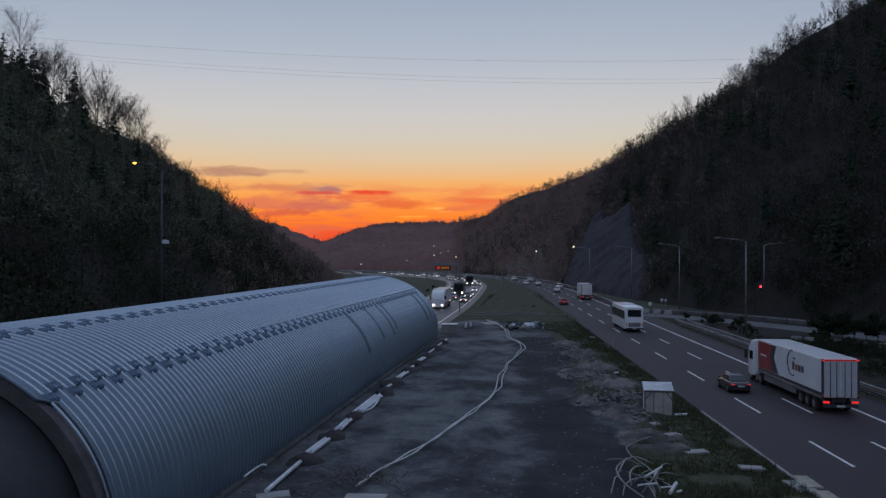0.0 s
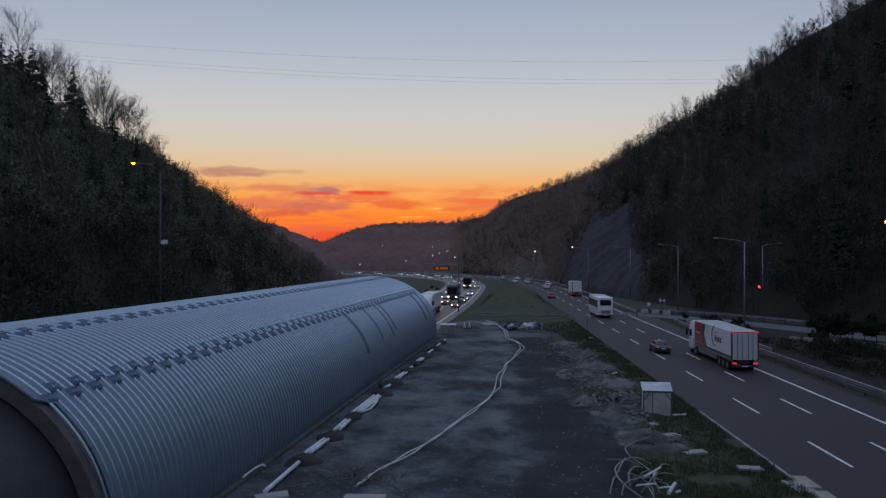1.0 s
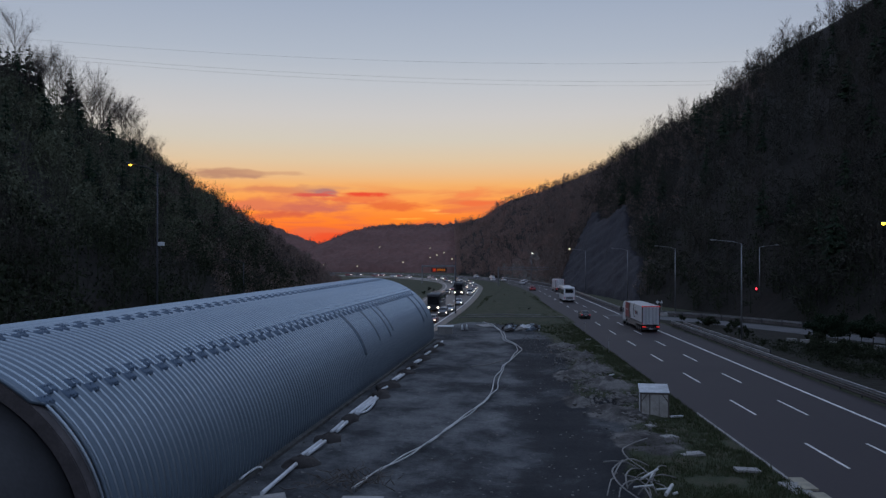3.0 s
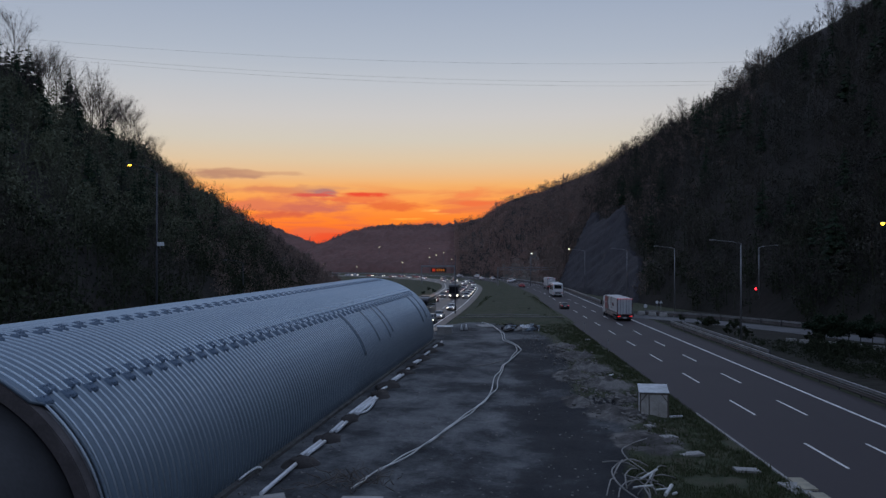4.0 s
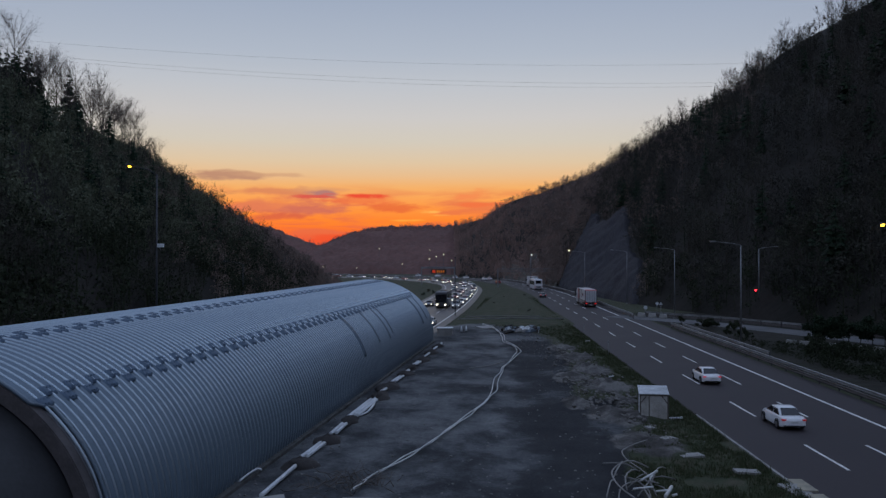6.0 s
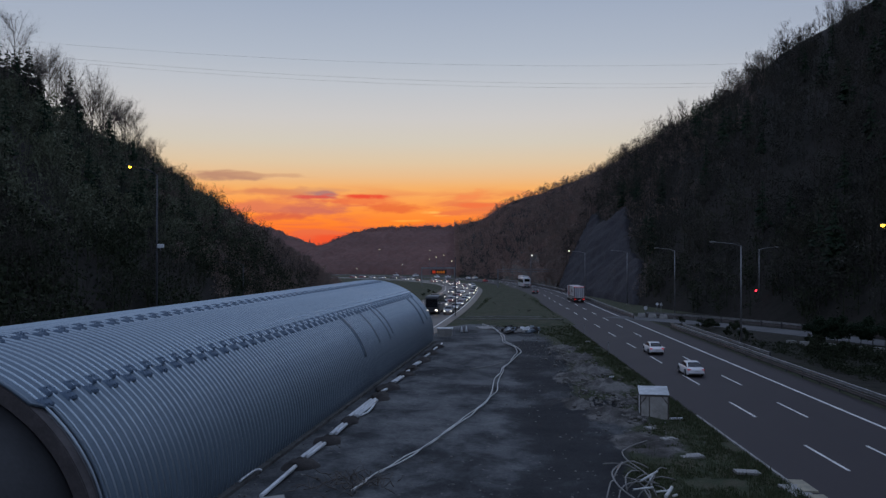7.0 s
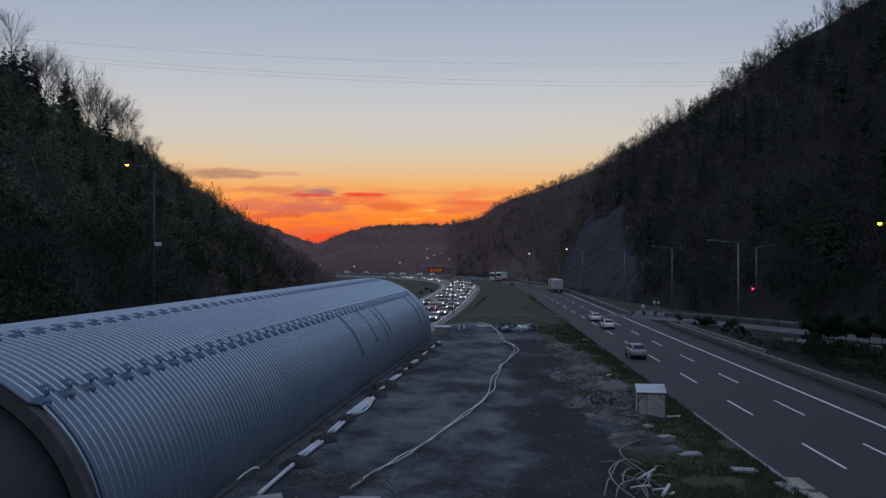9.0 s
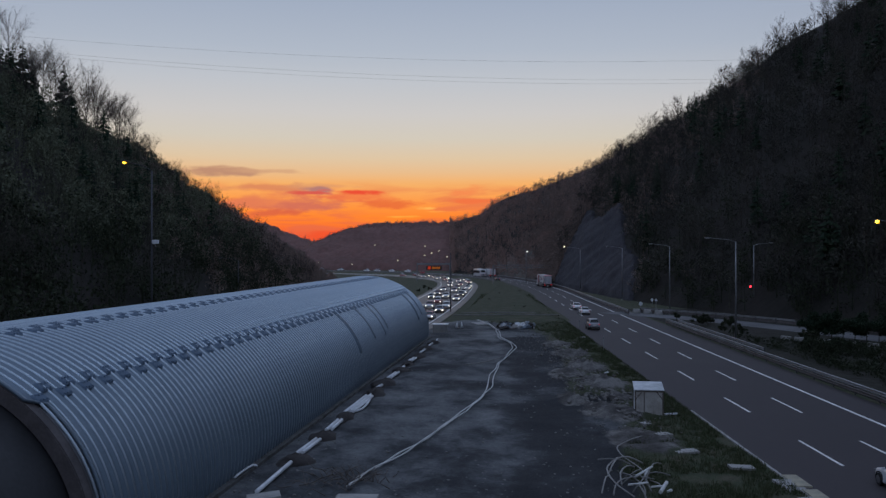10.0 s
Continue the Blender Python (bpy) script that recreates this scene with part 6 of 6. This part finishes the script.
    # rubbish heap: crumpled sheets and broken blocks
    for i in range(64):
        x, y = rnd.uniform(8.8, 14.2), rnd.gauss(124.5, 1.5)
        sx, sy, sz = rnd.uniform(0.15, 0.75), rnd.uniform(0.15, 0.6), rnd.uniform(0.1, 0.5)
        bm = bmesh.new()
        bmesh.ops.create_icosphere(bm, subdivisions=2, radius=1)
        for v in bm.verts:
            k = 1 + 0.9 * noise.noise(v.co * 2.1 + Vector((i * 7.1, 0, 0)))
            v.co = Vector((v.co.x * sx, v.co.y * sy, max(-0.2, v.co.z) * sz)) * k
        bm.verts.index_update()
        m = Mesh().add([v.co for v in bm.verts], [[v.index for v in f.verts] for f in bm.faces])
        bm.free()
        mat = rnd.choice((TARP, CONCRETE, TARP, MUD, TARP, MUD, WHITEBOARD))
        ob = tagged(new("rubble_lump", m.data("rubble_lump", mat)), "crumpled sheeting and rubble piled at the yard's end", "rubble", "rubbish heap")
        ob.matrix_basis = pose(x, y, 0.2 + rnd.uniform(0, 0.4), rnd.uniform(-15, 15), rnd.uniform(-15, 15), rnd.uniform(0, 360))
    # cut brushwood at the near end of the hoses
    st = Mesh()
    for i in range(90):
        x, y = rnd.gauss(-4.4, 1.1), rnd.gauss(41.2, 0.9)
        a, l = rnd.uniform(0, 6.28), rnd.uniform(0.3, 1.3)
        st.pipe([(x, y, 0.2), (x + math.cos(a) * l * 0.6, y + math.sin(a) * l * 0.6, 0.25 + rnd.uniform(0, 0.35)), (x + math.cos(a) * l, y + math.sin(a) * l, 0.2 + rnd.uniform(0, 0.6))], [0.025, 0.018, 0.008], 4, False)
    tagged(new("brushwood", st.data("brushwood", TIMBER)), "heap of thin cut branches on the yard", "brushwood", kind="stuff")
    # dark container and tank beyond the tube's far end
    c = thing("site_container", "dark blue site container beside the oncoming lanes", "container", pose(-10.5, 205, 0, 0, 0, -5))
    part("body", Mesh().box(-1.25, 1.25, -3, 3, 0.15, 2.75, 0.04), NAVY, c)
    for sx in (-1, 1):
        for yy in (-2.95, 2.95):
            part("corner_post", Mesh().box(sx * 1.2 - 0.09, sx * 1.2 + 0.09, yy - 0.09, yy + 0.09, 0, 2.8, 0.01), DARKSTEEL, c)
    part("door", Mesh().box(-1.1, 1.1, -3.05, -3.0, 0.3, 2.6, 0.01), DARKSTEEL, c)


TARP = material("blue_grey_sheeting", (0.16, 0.2, 0.24), 0.5, scale=1, grain=6, bump=0.5, depth=0.05)
NAVY = paint("navy_paint", (0.03, 0.045, 0.09))
build_pipes()


def build_greens():
    """Bushes behind the rail, small conifers, stones and tufts."""
    rnd = random.Random(21)
    bush = []
    for _ in range(3):
        t, c = leafy(rnd, 2.4, 1100, 0.15, 2.2)
        r = thing("bush", "dark leafy bush behind the guard rail", "bush", pose(0, 0, -50), "roadside bushes")
        part("stem", t, BARK, r)
        part("crown", c, LEAVES, r)
        bush.append(r)
    used = set()
    spots = [(40.2, 100), (42.5, 96), (44.5, 104), (41.5, 112), (46.5, 97), (39.6, 118), (43.2, 121), (49, 92), (45, 88), (52.5, 97), (41, 90), (40, 131), (38.8, 138), (47, 109), (56, 88), (50, 84),
             (-2.5, 246), (-5.5, 232), (-8, 222), (-4.5, 258)]
    while len(spots) < 62:
        y = rnd.uniform(84, 136)
        x = rnd.uniform(19.6 + 0.0387 * y + 15.6, 47)
        if abs(x - np.interp(y, SIDE.p[::-1, 1], SIDE.p[::-1, 0])) > 5.2 and not 0.362 < x / y < 0.43:
            spots.append((x, y))
    spots = [q for q in spots if not 0.362 < q[0] / q[1] < 0.43 and not (q[0] > 46 and q[1] < 104)]
    for i, (x, y) in enumerate(spots):
        r = bush[i % 3]
        sc = rnd.uniform(0.38, 0.7)
        m = pose(x, y, 0.0, 0, 0, rnd.uniform(0, 360)) @ Matrix.Diagonal((sc, sc, sc, 1))
        if r in used:
            ob = copy_thing(r, m)
            ob.scale = (sc, sc, sc)
        else:
            used.add(r)
            r.matrix_basis = m
    t, c = leafy(rnd, 6.5, 4200, 0.26, 2.4)
    tree = thing("roadside_tree", "dark dense tree beside the side road", "tree", pose(48.2, 110.5, 0), "roadside trees")
    tree.scale = (0.55, 0.55, 0.5)
    part("trunk", t, BARK, tree)
    part("crown", c, NEEDLES, tree)
    for x, y, k in ((49.3, 109.4, 0.46), (50.4, 108.5, 0.5), (51.4, 107.4, 0.54), (52.4, 106.4, 0.48), (53.4, 105.4, 0.53), (54.5, 104.6, 0.5), (55.6, 103.6, 0.56), (56.6, 102.5, 0.5), (57.6, 101.5, 0.54), (58.7, 100.4, 0.5), (60, 99, 0.54)):
        copy_thing(tree, pose(x, y, 0, 0, 0, rnd.uniform(0, 360))).scale = (k, k, k)
    scrub = [joined(leafy(rnd, 2.2, 75, 0.22, 2.2, False)) for _ in range(4)]
    places = []
    while len(places) < 1700:
        y = rnd.uniform(50, 142)
        x = rnd.uniform(19.6 + 0.0387 * y + 15.2, 66)
        sx = np.interp(y, SIDE.p[::-1, 1], SIDE.p[::-1, 0])
        if abs(x - sx) > 4.6 and not (y > 96 and x > 43 + (110 - y)):
            places.append((x, y, -0.2, rnd.uniform(0.16, 0.32) if 0.362 < x / y < 0.43 else rnd.uniform(0.22, 0.5)))
    scatter("scrub", places, scrub, LEAVES, "dark low scrub between the motorway and the side road", rnd)["category"] = "scrub"
    # low dark plants on the grass island
    places = []
    while len(places) < 9:
        y = rnd.uniform(140, 235)
        x = rnd.uniform(6 + (y - 140) * 0.07, 19.6 + 0.0387 * y - 6)
        if noise.noise((x * 0.2, y * 0.08, 2)) > 0.1:
            places.append((x, y, 0.25, rnd.uniform(0.15, 0.3)))
    scatter("island_plants", places, scrub, WOODLAND, "low dark plants on the grass island", rnd)["category"] = "plants"
    # tufts of grass on the verge and on the island
    blades = Mesh()
    for _ in range(8):
        a = rnd.uniform(0, 6.28)
        h = rnd.uniform(0.12, 0.3)
        dx, dy = math.cos(a), math.sin(a)
        bx, by = rnd.gauss(0, .08), rnd.gauss(0, .08)
        blades.add([(bx - dy * 0.018, by + dx * 0.018, 0), (bx + dy * 0.018, by - dx * 0.018, 0), (bx + dx * h * 0.5, by + dy * h * 0.5, h)], [(0, 1, 2)])
    places = []
    while len(places) < 19000:
        y = 36 + (rnd.random() ** 1.5) * 190
        rl = 19.6 + 0.0387 * y - 4.2
        yr = lerp_profile(y, [(30, 10.5), (44, 10.0), (52, 12.5), (60, 13.5), (68, 14.2), (90, 15.5), (115, 16.0), (128, 14), (136, 7.0), (160, 6), (226, 12)])
        x = rnd.uniform(yr - 0.6, rl)
        if noise.noise((x * 0.5, y * 0.3, 1)) > -0.42 and not (13.3 < x < 15.8 and 58 < y < 60.6):
            places.append((x, y, 0.03, rnd.uniform(0.45, 1.15)))
    scatter("grass", places, [blades], GRASSBLADE, "rough grass tufts on the verge", rnd)["category"] = "grass"
    stone = Mesh()
    bm = bmesh.new()
    bmesh.ops.create_icosphere(bm, subdivisions=1, radius=0.055)
    for v in bm.verts:
        v.co = Vector((v.co.x, v.co.y, v.co.z * 0.6)) * (1 + 0.5 * noise.noise(v.co * 9))
    bm.verts.index_update()
    stone.add([v.co for v in bm.verts], [[v.index for v in f.verts] for f in bm.faces])
    bm.free()
    places = []
    for _ in range(2600):
        y = 38 + rnd.random() ** 1.6 * 90
        lo, hi = -23.78 + 0.1265 * y + 8.9, lerp_profile(y, [(30, 10), (60, 14), (90, 15.5), (128, 14)])
        x = rnd.uniform(lo, hi) if rnd.random() < 0.5 else rnd.gauss(12.6, 1.6)
        if y < 50 and x > 9.5:
            continue
        places.append((x, y, 0.06 if x < 10 else 0.2, rnd.uniform(0.3, 1.6) ** 1.3))
    scatter("gravel", places, [stone], GRAVEL, "loose grey stones strewn over the yard", rnd)["category"] = "gravel"
    places = []
    for hx, hy, sx, sy, k in ((14.1, 86, 0.9, 11, 330), (11.9, 74, 0.7, 4, 90), (10.6, 63.5, 0.6, 1.6, 60), (12.2, 58.8, 1.0, 1.6, 110), (13.6, 66, 0.7, 2.5, 90)):
        places += [(rnd.gauss(hx, sx), rnd.gauss(hy, sy), 0.3, rnd.uniform(1.2, 4.0)) for _ in range(k)]
    scatter("soil_clods", places, [stone], CLODS, "clods of dug grey soil strewn along the verge", rnd)["category"] = "soil"


GRAVEL = material("loose_stones", (0.2, 0.195, 0.185), 0.9, scale=1, grain=9, bump=0.3, by_island=[(0.26, 0.25, 0.24), (0.12, 0.12, 0.12), (0.18, 0.17, 0.16)], spec=0.2)
CLODS = material("dug_soil", (0.15, 0.14, 0.13), 0.95, scale=1, grain=6, bump=0.5, by_island=[(0.10, 0.093, 0.087), (0.2, 0.19, 0.18), (0.14, 0.13, 0.12)], spec=0.12)
build_greens()


motions()
